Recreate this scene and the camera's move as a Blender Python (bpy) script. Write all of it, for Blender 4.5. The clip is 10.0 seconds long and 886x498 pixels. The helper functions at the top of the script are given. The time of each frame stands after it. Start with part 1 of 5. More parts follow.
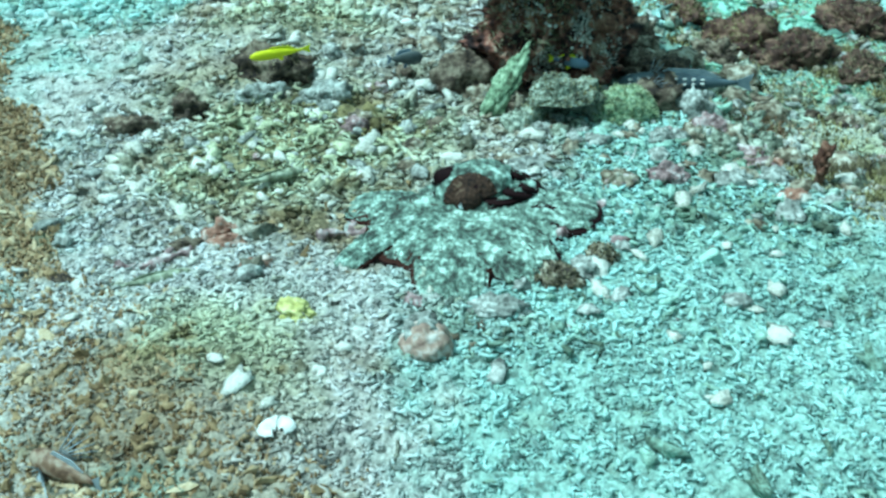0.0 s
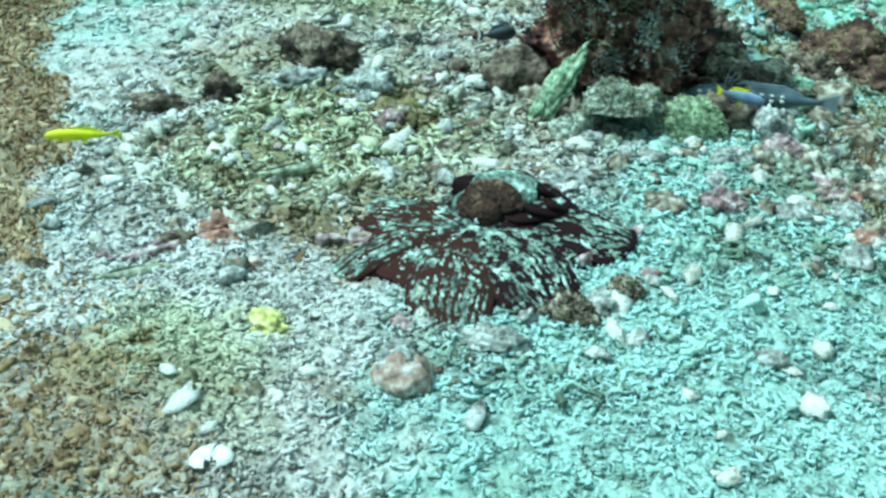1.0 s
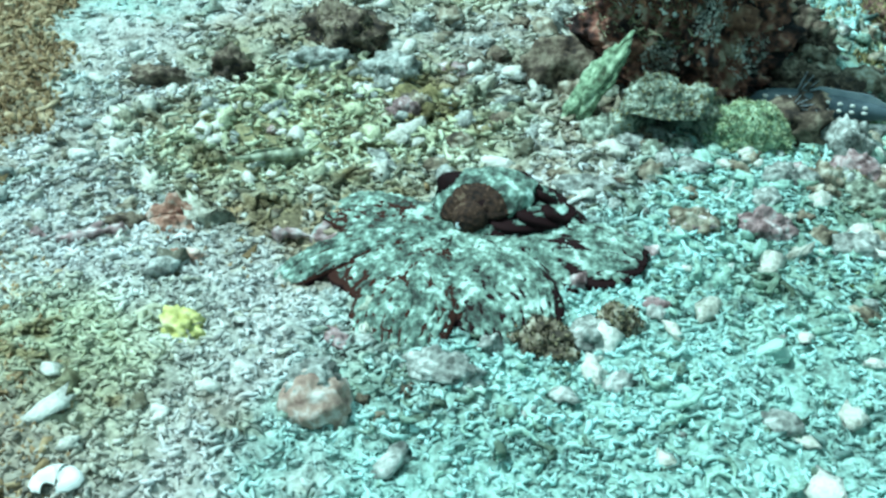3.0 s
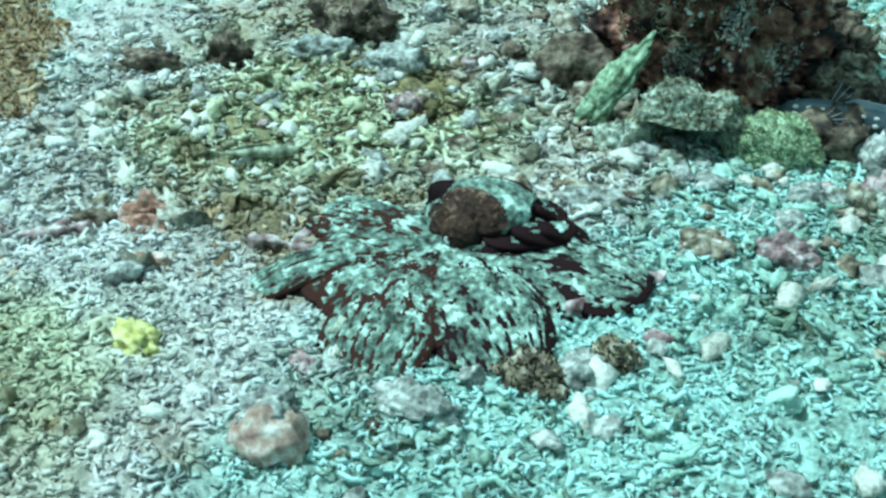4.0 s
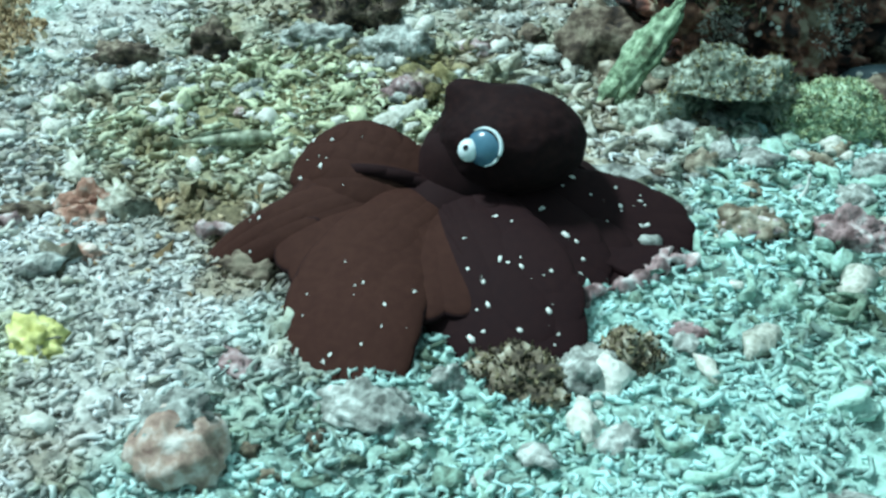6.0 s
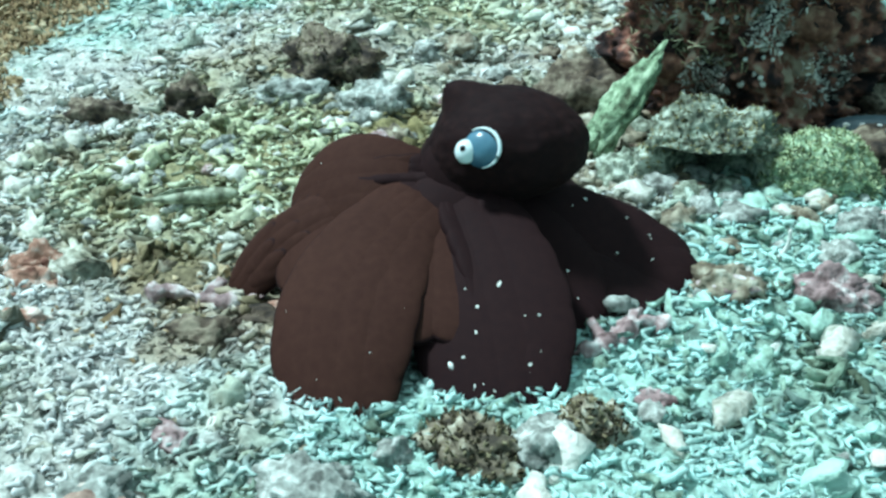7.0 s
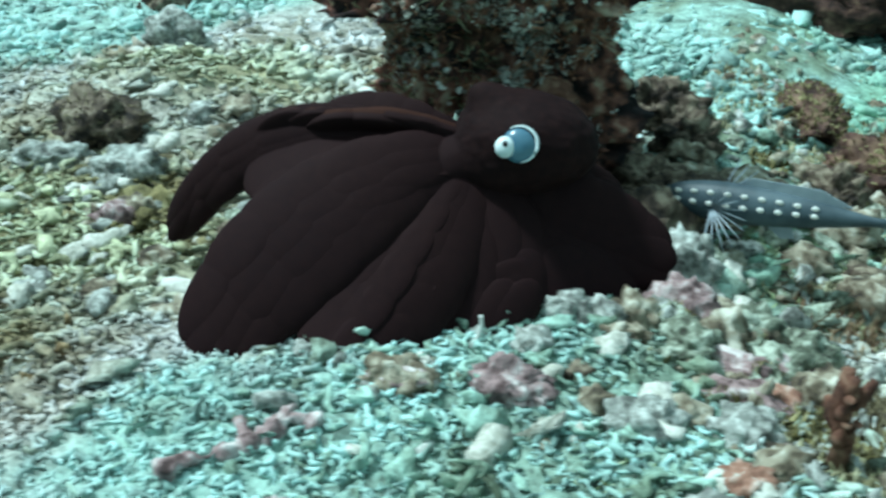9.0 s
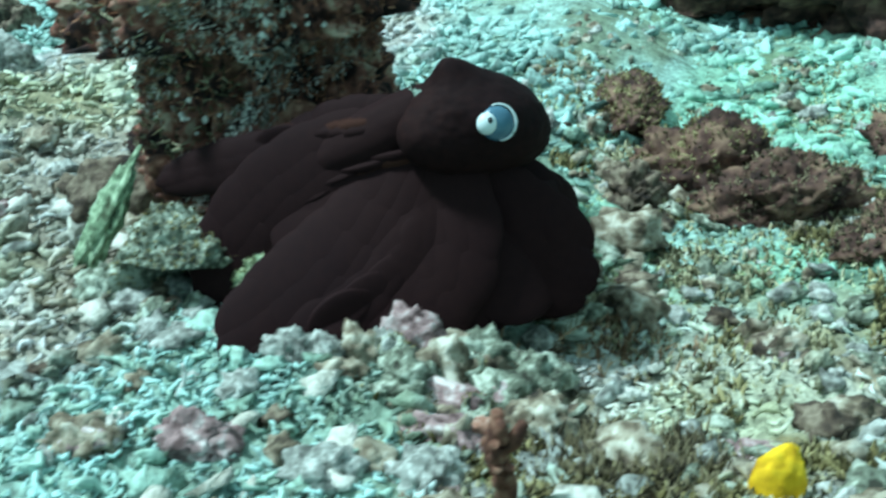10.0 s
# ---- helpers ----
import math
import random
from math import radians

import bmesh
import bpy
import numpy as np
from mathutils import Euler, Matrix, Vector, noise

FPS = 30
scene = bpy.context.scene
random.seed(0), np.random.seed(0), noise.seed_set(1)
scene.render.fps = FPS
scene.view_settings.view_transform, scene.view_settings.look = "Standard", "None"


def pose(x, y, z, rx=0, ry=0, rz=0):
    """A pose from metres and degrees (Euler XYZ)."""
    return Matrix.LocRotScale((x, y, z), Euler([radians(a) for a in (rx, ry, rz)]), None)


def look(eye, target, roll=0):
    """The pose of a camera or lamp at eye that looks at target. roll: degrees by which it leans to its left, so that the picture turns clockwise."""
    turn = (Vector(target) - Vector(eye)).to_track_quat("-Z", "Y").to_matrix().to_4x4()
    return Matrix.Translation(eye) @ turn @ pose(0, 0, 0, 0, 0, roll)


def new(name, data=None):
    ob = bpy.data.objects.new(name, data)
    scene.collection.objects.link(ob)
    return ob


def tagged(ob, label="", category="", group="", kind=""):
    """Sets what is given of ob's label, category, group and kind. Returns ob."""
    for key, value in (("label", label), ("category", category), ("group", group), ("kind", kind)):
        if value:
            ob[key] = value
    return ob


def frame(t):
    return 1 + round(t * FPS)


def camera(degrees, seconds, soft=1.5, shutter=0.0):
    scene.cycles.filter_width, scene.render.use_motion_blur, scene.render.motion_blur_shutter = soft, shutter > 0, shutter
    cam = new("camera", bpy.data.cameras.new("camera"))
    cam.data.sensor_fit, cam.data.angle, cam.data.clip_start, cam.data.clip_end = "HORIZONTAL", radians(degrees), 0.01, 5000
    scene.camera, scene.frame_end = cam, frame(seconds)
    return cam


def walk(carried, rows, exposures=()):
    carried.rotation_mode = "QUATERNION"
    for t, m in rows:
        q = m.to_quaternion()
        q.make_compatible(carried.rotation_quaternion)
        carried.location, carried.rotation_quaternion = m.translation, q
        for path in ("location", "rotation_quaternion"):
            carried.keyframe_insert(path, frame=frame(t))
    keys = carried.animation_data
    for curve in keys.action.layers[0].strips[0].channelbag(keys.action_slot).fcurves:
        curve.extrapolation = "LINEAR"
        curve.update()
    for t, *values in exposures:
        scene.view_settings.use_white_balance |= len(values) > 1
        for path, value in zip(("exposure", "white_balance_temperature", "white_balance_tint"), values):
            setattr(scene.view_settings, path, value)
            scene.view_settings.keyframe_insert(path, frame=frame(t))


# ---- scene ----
cam = camera(43.6, 10.0, soft=2.7, shutter=0.4)
PATH = [
    (0, (-0.008, 0.004, 0.912), (-0.029, 1.699, -0.149), -2.1),
    (0.5, (0.066, 0.085, 0.89), (-0.058, 1.77, -0.18), -1.3),
    (1, (0.149, 0.185, 0.846), (-0.094, 1.856, -0.225), -1.3),
    (1.5, (0.211, 0.238, 0.811), (-0.108, 1.904, -0.248), -0.9),
    (2, (0.257, 0.317, 0.765), (-0.142, 1.972, -0.283), -1.1),
    (3.5, (0.331, 0.475, 0.686), (-0.192, 2.101, -0.355), -1.0),
    (4, (0.335, 0.545, 0.676), (-0.216, 2.146, -0.388), -0.3),
    (4.5, (0.327, 0.584, 0.665), (-0.255, 2.171, -0.404), -0.9),
    (5, (0.338, 0.61, 0.597), (-0.27, 2.2, -0.452), -2.8),
    (6.5, (0.37, 0.756, 0.482), (-0.343, 2.383, -0.436), -3.2),
    (7, (0.388, 0.774, 0.477), (-0.337, 2.419, -0.4), -3.9),
    (7.5, (0.41, 0.784, 0.468), (-0.32, 2.444, -0.376), -3.7),
    (8, (0.441, 0.812, 0.479), (-0.283, 2.486, -0.343), -3.7),
    (8.5, (0.501, 0.874, 0.484), (-0.195, 2.567, -0.323), -3.4),
    (9, (0.581, 0.918, 0.478), (-0.051, 2.631, -0.339), -2.4),
    (9.5, (0.688, 0.962, 0.478), (0.104, 2.679, -0.364), -3.1),
    (10, (0.81, 1.045, 0.498), (0.189, 2.742, -0.359), -6.1),
]
TONES = ((0, 0.31, 6400, 9), (0.6, 0.34, 6350, 10), (1.1, 0.43, 6650, 12), (3.6, 0.43, 6600, 11), (4.0, 0.35, 6550, 11), (4.5, 0.37, 6500, 10), (5.2, 0.29, 6750, 17), (6.5, 0.39, 6900, 22), (7.2, 0.53, 6950, 24), (8.5, 0.50, 7200, 31), (9.2, 0.24, 6850, 19), (10, 0.40, 6750, 18))
walk(cam, [(t, look(eye, target, roll)) for t, eye, target, roll in PATH], TONES)

# ---- world, sun, exposure ----
SUN_UP, SUN_ROUND = radians(64), radians(-95)
world = bpy.data.worlds.new("open_water")
scene.world = world
world.use_nodes = True
wn, wl = world.node_tree.nodes, world.node_tree.links
wn.clear()
w_out = wn.new("ShaderNodeOutputWorld")
w_bg = wn.new("ShaderNodeBackground")
w_geo = wn.new("ShaderNodeTexCoord")
w_sep = wn.new("ShaderNodeSeparateXYZ")
w_ramp = wn.new("ShaderNodeValToRGB")
w_ramp.color_ramp.elements[0].position, w_ramp.color_ramp.elements[0].color = 0.0, (0.03, 0.22, 0.26, 1)
w_ramp.color_ramp.elements[1].position, w_ramp.color_ramp.elements[1].color = 1.0, (0.48, 0.95, 1.0, 1)
w_bg.inputs["Strength"].default_value = 0.74
wl.new(w_geo.outputs["Generated"], w_sep.inputs[0])
wl.new(w_sep.outputs["Z"], w_ramp.inputs[0])
wl.new(w_ramp.outputs[0], w_bg.inputs["Color"])
wl.new(w_bg.outputs[0], w_out.inputs["Surface"])

sun = new("sun", bpy.data.lights.new("sun", "SUN"))
sun.data.energy, sun.data.angle, sun.data.color = 4.2, radians(7), (0.64, 0.98, 1.02)
sun.matrix_world = look((0, 0, 0), (-math.sin(SUN_ROUND) * math.cos(SUN_UP), -math.cos(SUN_ROUND) * math.cos(SUN_UP), -math.sin(SUN_UP)))


# ---- materials ----
def stuff_material(name, colours, rough=0.85, size=60.0, bump=0.4, spots=None, island=0.0, gloss=0.3, patch=9.0, stained=False, contrast=1.75):
    """A mottled surface: a ramp of colours driven by noise at two scales, with relief."""
    mat = bpy.data.materials.new(name)
    mat.use_nodes = True
    n, l = mat.node_tree.nodes, mat.node_tree.links
    bsdf = n["Principled BSDF"]
    bsdf.inputs["Roughness"].default_value = rough
    bsdf.inputs["Specular IOR Level"].default_value = gloss
    geo = n.new("ShaderNodeNewGeometry")
    fine = n.new("ShaderNodeTexNoise")
    fine.inputs["Scale"].default_value, fine.inputs["Detail"].default_value = size, 5.0
    broad = n.new("ShaderNodeTexNoise")
    broad.inputs["Scale"].default_value, broad.inputs["Detail"].default_value = patch, 3.0
    l.new(geo.outputs["Position"], fine.inputs["Vector"])
    l.new(geo.outputs["Position"], broad.inputs["Vector"])
    mix = n.new("ShaderNodeMath")
    mix.operation = "MULTIPLY_ADD"
    mix.inputs[1].default_value = 0.5
    half = n.new("ShaderNodeMath")
    half.operation = "MULTIPLY"
    half.inputs[1].default_value = 0.5
    l.new(broad.outputs["Fac"], half.inputs[0])
    l.new(fine.outputs["Fac"], mix.inputs[0])
    l.new(half.outputs[0], mix.inputs[2])
    value = mix.outputs[0]
    if island:
        add = n.new("ShaderNodeMath")
        add.operation = "MULTIPLY_ADD"
        add.inputs[1].default_value = island
        shift = n.new("ShaderNodeMath")
        shift.operation = "SUBTRACT"
        shift.inputs[1].default_value = island / 2
        l.new(value, shift.inputs[0])
        l.new(geo.outputs["Random Per Island"], add.inputs[0])
        l.new(shift.outputs[0], add.inputs[2])
        value = add.outputs[0]
    steep = n.new("ShaderNodeMath")
    steep.operation = "MULTIPLY_ADD"
    steep.inputs[1].default_value, steep.inputs[2].default_value = contrast, 0.5 - 0.5 * contrast
    l.new(value, steep.inputs[0])
    value = steep.outputs[0]
    ramp = n.new("ShaderNodeValToRGB")
    e = ramp.color_ramp.elements
    while len(e) < len(colours):
        e.new(0.5)
    for i, c in enumerate(colours):
        e[i].position = 0.3 + 0.4 * i / max(1, len(colours) - 1)
        e[i].color = (*c, 1)
    l.new(value, ramp.inputs[0])
    colour = ramp.outputs[0]
    if spots:
        vor = n.new("ShaderNodeTexVoronoi")
        vor.inputs["Scale"].default_value = spots[1]
        l.new(geo.outputs["Position"], vor.inputs["Vector"])
        cut = n.new("ShaderNodeValToRGB")
        cut.color_ramp.elements[0].position, cut.color_ramp.elements[0].color = spots[2], (1, 1, 1, 1)
        cut.color_ramp.elements[1].position, cut.color_ramp.elements[1].color = spots[2] + 0.08, (0, 0, 0, 1)
        l.new(vor.outputs["Distance"], cut.inputs[0])
        mc = n.new("ShaderNodeMix")
        mc.data_type = "RGBA"
        l.new(cut.outputs[0], mc.inputs[0])
        l.new(colour, mc.inputs[6])
        mc.inputs[7].default_value = (*spots[0], 1)
        colour = mc.outputs[2]
    if stained:
        for title, full in (("tinge", (0.61, 1.0, 0.95)), ("silt", (0.91, 0.98, 0.73)), ("rust", (0.52, 0.40, 0.28)), ("moss", (0.79, 0.96, 0.82))):
            at = n.new("ShaderNodeAttribute")
            at.attribute_name = title
            tint = n.new("ShaderNodeMix")
            tint.data_type, tint.blend_type = "RGBA", "MULTIPLY"
            l.new(at.outputs["Fac"], tint.inputs[0])
            l.new(colour, tint.inputs[6])
            tint.inputs[7].default_value = (*full, 1)
            colour = tint.outputs[2]
    l.new(colour, bsdf.inputs["Base Color"])
    if bump:
        b = n.new("ShaderNodeBump")
        b.inputs["Strength"].default_value, b.inputs["Distance"].default_value = bump, 0.004
        l.new(fine.outputs["Fac"], b.inputs["Height"])
        l.new(b.outputs[0], bsdf.inputs["Normal"])
    return mat


SAND = stuff_material("coral_sand", [(0.16, 0.16, 0.145), (0.42, 0.425, 0.395), (0.66, 0.675, 0.64)], size=150, bump=0.9, patch=30, stained=True, contrast=1.5)
GRAVEL = stuff_material("pale_gravel", [(0.21, 0.21, 0.20), (0.43, 0.435, 0.42), (0.62, 0.63, 0.61), (0.70, 0.73, 0.75)], size=120, bump=0.6, island=0.24, stained=True, contrast=1.3)
RUBBLE = stuff_material("coral_rubble", [(0.13, 0.12, 0.090), (0.41, 0.405, 0.345), (0.66, 0.655, 0.595)], size=150, bump=0.8, island=0.26, stained=True, contrast=1.4)
RUBBLE_BROWN = stuff_material("silted_rubble", [(0.14, 0.086, 0.042), (0.34, 0.230, 0.122), (0.55, 0.44, 0.30)], size=110, bump=0.8, island=0.3, contrast=1.2)
STONE = stuff_material("pale_stone", [(0.09, 0.094, 0.085), (0.28, 0.295, 0.27), (0.56, 0.595, 0.56)], size=130, bump=1.0, patch=40)
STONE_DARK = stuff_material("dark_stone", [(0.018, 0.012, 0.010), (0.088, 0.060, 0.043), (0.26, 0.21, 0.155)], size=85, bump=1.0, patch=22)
STONE_MIXED = stuff_material("mottled_stone", [(0.04, 0.030, 0.022), (0.15, 0.115, 0.08), (0.34, 0.30, 0.23), (0.56, 0.54, 0.46)], size=70, bump=0.9, patch=25)
STONE_GREEN = stuff_material("green_turf_stone", [(0.035, 0.036, 0.026), (0.17, 0.20, 0.15), (0.50, 0.56, 0.47)], size=130, bump=1.0, patch=30)
STONE_PINK = stuff_material("pink_crust_stone", [(0.09, 0.05, 0.05), (0.34, 0.22, 0.22), (0.66, 0.60, 0.58)], size=95, bump=1.0, patch=34)
STONE_ROSE = stuff_material("rose_crust_stone", [(0.15, 0.08, 0.065), (0.38, 0.255, 0.205), (0.68, 0.61, 0.56)], size=80, bump=0.9, patch=26)
STONE_RED = stuff_material("red_crust_stone", [(0.14, 0.05, 0.035), (0.36, 0.18, 0.13), (0.66, 0.56, 0.50)], size=80, bump=0.9, patch=26)
BOMMIE = stuff_material("encrusted_reef_rock", [(0.010, 0.0055, 0.0065), (0.048, 0.0195, 0.017), (0.26, 0.096, 0.068), (0.42, 0.32, 0.24)], size=46, bump=1.0, patch=16, contrast=1.9)
BOULDER = stuff_material("dark_boulder", [(0.026, 0.012, 0.010), (0.095, 0.044, 0.034), (0.23, 0.135, 0.09)], size=50, bump=1.0, patch=14)
SOFT_CORAL = stuff_material("grey_soft_coral", [(0.22, 0.20, 0.17), (0.46, 0.44, 0.39), (0.72, 0.70, 0.64)], size=90, bump=0.3, island=0.5)
SPONGE_RED = stuff_material("red_sponge", [(0.06, 0.022, 0.015), (0.17, 0.068, 0.045), (0.33, 0.19, 0.13)], size=90, bump=0.9, patch=30)
TURF_RED = stuff_material("red_turf_algae", [(0.14, 0.045, 0.028), (0.38, 0.135, 0.08), (0.56, 0.26, 0.16)], size=50, bump=0.3, island=0.4)
TURF_RUSTY = stuff_material("rusty_tuft_algae", [(0.12, 0.062, 0.034), (0.27, 0.160, 0.095), (0.44, 0.31, 0.20)], size=50, bump=0.3, island=0.4)
TURF_OLIVE = stuff_material("olive_tuft_algae", [(0.085, 0.075, 0.040), (0.24, 0.22, 0.125), (0.46, 0.44, 0.29)], size=50, bump=0.3, island=0.4)
SPONGE_YELLOW = stuff_material("yellow_sponge", [(0.55, 0.28, 0.01), (0.82, 0.48, 0.015), (0.92, 0.62, 0.04)], size=80, bump=0.4)
YELLOW_PALE = stuff_material("yellow_crust", [(0.36, 0.34, 0.10), (0.64, 0.60, 0.24), (0.82, 0.78, 0.48)], size=80, bump=0.6)
TURF = stuff_material("brown_turf_algae", [(0.12, 0.068, 0.033), (0.29, 0.182, 0.092), (0.46, 0.34, 0.21)], size=50, bump=0.3, island=0.3, contrast=1.2)
TURF_GREEN = stuff_material("olive_turf_algae", [(0.06, 0.05, 0.018), (0.17, 0.14, 0.055), (0.34, 0.30, 0.15)], size=50, bump=0.3, island=0.4)
GREEN_FILM = stuff_material("green_film_stone", [(0.06, 0.08, 0.045), (0.20, 0.31, 0.19), (0.46, 0.60, 0.42)], size=120, bump=1.0, patch=35)
TURF_BRIGHT = stuff_material("bright_green_turf", [(0.11, 0.14, 0.06), (0.30, 0.40, 0.20), (0.58, 0.66, 0.43)], size=60, bump=0.2, island=0.5)
TURF_DARK = stuff_material("dark_turf_algae", [(0.03, 0.022, 0.012), (0.10, 0.075, 0.04), (0.24, 0.20, 0.12)], size=50, bump=0.3, island=0.5)
POLYP = stuff_material("white_polyp", [(0.62, 0.62, 0.58), (0.80, 0.80, 0.76)], size=90, bump=0.2)
SHELL = stuff_material("white_shell", [(0.70, 0.70, 0.66), (0.86, 0.86, 0.83)], rough=0.45, size=40, bump=0.2)
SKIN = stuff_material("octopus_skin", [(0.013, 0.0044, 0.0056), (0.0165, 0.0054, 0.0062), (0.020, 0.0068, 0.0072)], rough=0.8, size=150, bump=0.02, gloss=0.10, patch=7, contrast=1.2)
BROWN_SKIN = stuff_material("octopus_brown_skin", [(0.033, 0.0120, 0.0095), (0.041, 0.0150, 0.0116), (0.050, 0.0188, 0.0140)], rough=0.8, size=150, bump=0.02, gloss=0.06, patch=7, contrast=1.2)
SKIN_HEAD = stuff_material("octopus_head_skin", [(0.008, 0.0028, 0.0036), (0.013, 0.0042, 0.0048), (0.022, 0.0072, 0.0070)], rough=0.8, size=150, bump=0.04, gloss=0.10, patch=9, contrast=1.2)
PALE_SKIN = stuff_material("octopus_pale_skin", [(0.034, 0.042, 0.036), (0.095, 0.145, 0.118), (0.215, 0.32, 0.265), (0.50, 0.68, 0.61)], size=120, bump=1.0, patch=36, contrast=1.8)
RUSTY_SKIN = stuff_material("octopus_rusty_skin", [(0.008, 0.0035, 0.0025), (0.026, 0.0105, 0.0065), (0.060, 0.026, 0.015), (0.17, 0.11, 0.075)], size=160, bump=0.8, patch=40, contrast=1.3)
SPOT = stuff_material("octopus_white_spot", [(0.60, 0.60, 0.56), (0.78, 0.78, 0.74)], size=90, bump=0.1)
EYE_WHITE = stuff_material("octopus_eye_white", [(0.58, 0.67, 0.69), (0.74, 0.82, 0.84)], rough=0.3, size=60, bump=0.0)
EYE_LENS = stuff_material("octopus_eye_lens", [(0.03, 0.10, 0.16), (0.07, 0.19, 0.26)], rough=0.25, size=60, bump=0.0, gloss=0.5)
BLACK = stuff_material("pupil_black", [(0.005, 0.005, 0.006), (0.01, 0.01, 0.012)], rough=0.3, size=60, bump=0.0)
FISH_YELLOW = stuff_material("yellow_fish_skin", [(0.62, 0.60, 0.01), (0.80, 0.78, 0.02)], rough=0.5, size=40, bump=0.1)
FISH_BLUE = stuff_material("blue_fish_skin", [(0.09, 0.15, 0.23), (0.20, 0.29, 0.38)], rough=0.5, size=40, bump=0.1)
FISH_GREY = stuff_material("grey_fish_skin", [(0.035, 0.045, 0.05), (0.10, 0.12, 0.12)], rough=0.5, size=40, bump=0.1)
FISH_PALE = stuff_material("pale_fish_skin", [(0.10, 0.11, 0.07), (0.28, 0.31, 0.22), (0.50, 0.54, 0.42)], rough=0.6, size=130, bump=0.2, patch=70)
FISH_SLATE = stuff_material("slate_fish_skin", [(0.030, 0.050, 0.062), (0.085, 0.125, 0.145)], rough=0.5, size=50, bump=0.1)
FIN = stuff_material("fin_ray", [(0.20, 0.26, 0.30), (0.36, 0.42, 0.46)], rough=0.5, size=50, bump=0.1)
FISH_RUST = stuff_material("rust_fish_skin", [(0.09, 0.045, 0.028), (0.22, 0.125, 0.080), (0.36, 0.28, 0.21)], rough=0.6, size=80, bump=0.3, patch=40)


# ---- mesh helpers ----
def mesh_of(name, verts, faces, mat, smooth=True):
    me = bpy.data.meshes.new(name)
    me.from_pydata([tuple(v) for v in verts], [], [tuple(int(i) for i in f) for f in faces])
    me.materials.append(mat)
    if smooth:
        me.polygons.foreach_set("use_smooth", [True] * len(me.polygons))
    me.update()
    return me


def part(name, me, parent, label="", m=None):
    ob = new(name, me)
    ob.parent = parent
    if m is not None:
        ob.matrix_basis = m
    return tagged(ob, label)


def thing(name, me, m, label, category, group="", kind=""):
    ob = new(name, me)
    ob.matrix_basis = m
    return tagged(ob, label, category, group, kind)


def ico(level):
    bm = bmesh.new()
    bmesh.ops.create_icosphere(bm, subdivisions=level, radius=1.0)
    v = np.array([tuple(x.co) for x in bm.verts])
    f = np.array([[x.index for x in p.verts] for p in bm.faces])
    bm.free()
    return v, f


ICO1, ICO2, ICO3, ICO4, ICO5, ICO6, ICO7 = (ico(k) for k in range(1, 8))


def fractal(p, octaves=4):
    total, amp = 0.0, 1.0
    q = Vector(p)
    for _ in range(octaves):
        total += amp * noise.noise(q)
        q, amp = q * 2.07, amp * 0.52
    return total


def rock_mesh(name, mat, sx, sy, sz, seed=0, rough=0.3, freq=1.6, level=ICO4, flat=0.35):
    """A rough stone whose base is cut near its foot, with its foot at z = 0."""
    v, f = level
    out = []
    for p in v:
        q = Vector(p)
        o = Vector((seed * 3.7, seed * 1.3, seed * 5.1))
        k = 1 + rough * fractal(q * freq + o, 5) + rough * 0.42 * (0.35 - abs(noise.noise(q * freq * 3.1 + o))) - rough * 0.50 * max(0, noise.noise(q * freq * 5.0 - o) - 0.15)
        k += rough * 0.26 * noise.noise(q * freq * 9.0 + o) + rough * 0.18 * noise.noise(q * freq * 19.0 + o)
        r = q * k
        z = max(r.z, -flat)
        out.append((r.x * sx, r.y * sy, (z + flat) * sz))
    return mesh_of(name, out, f, mat)


def tube_mesh(name, mat, pts, radii, sides=8):
    """A closed tube through points."""
    pts = [Vector(p) for p in pts]
    verts, faces = [], []
    for i, p in enumerate(pts):
        d = (pts[min(i + 1, len(pts) - 1)] - pts[max(i - 1, 0)]).normalized()
        a = d.orthogonal().normalized()
        a = (Vector((0, 0, 1)) - d * d.z).normalized() if abs(d.z) < 0.9 else (Vector((1, 0, 0)) - d * d.x).normalized()
        b = d.cross(a)
        for k in range(sides):
            w = 2 * math.pi * k / sides
            verts.append(p + (a * math.cos(w) + b * math.sin(w)) * radii[i])
    n = len(pts)
    for i in range(n - 1):
        for k in range(sides):
            j = (k + 1) % sides
            faces.append((i * sides + k, i * sides + j, (i + 1) * sides + j, (i + 1) * sides + k))
    faces.append(tuple(reversed(range(sides))))
    faces.append(tuple(range((n - 1) * sides, n * sides)))
    return mesh_of(name, verts, faces, mat)


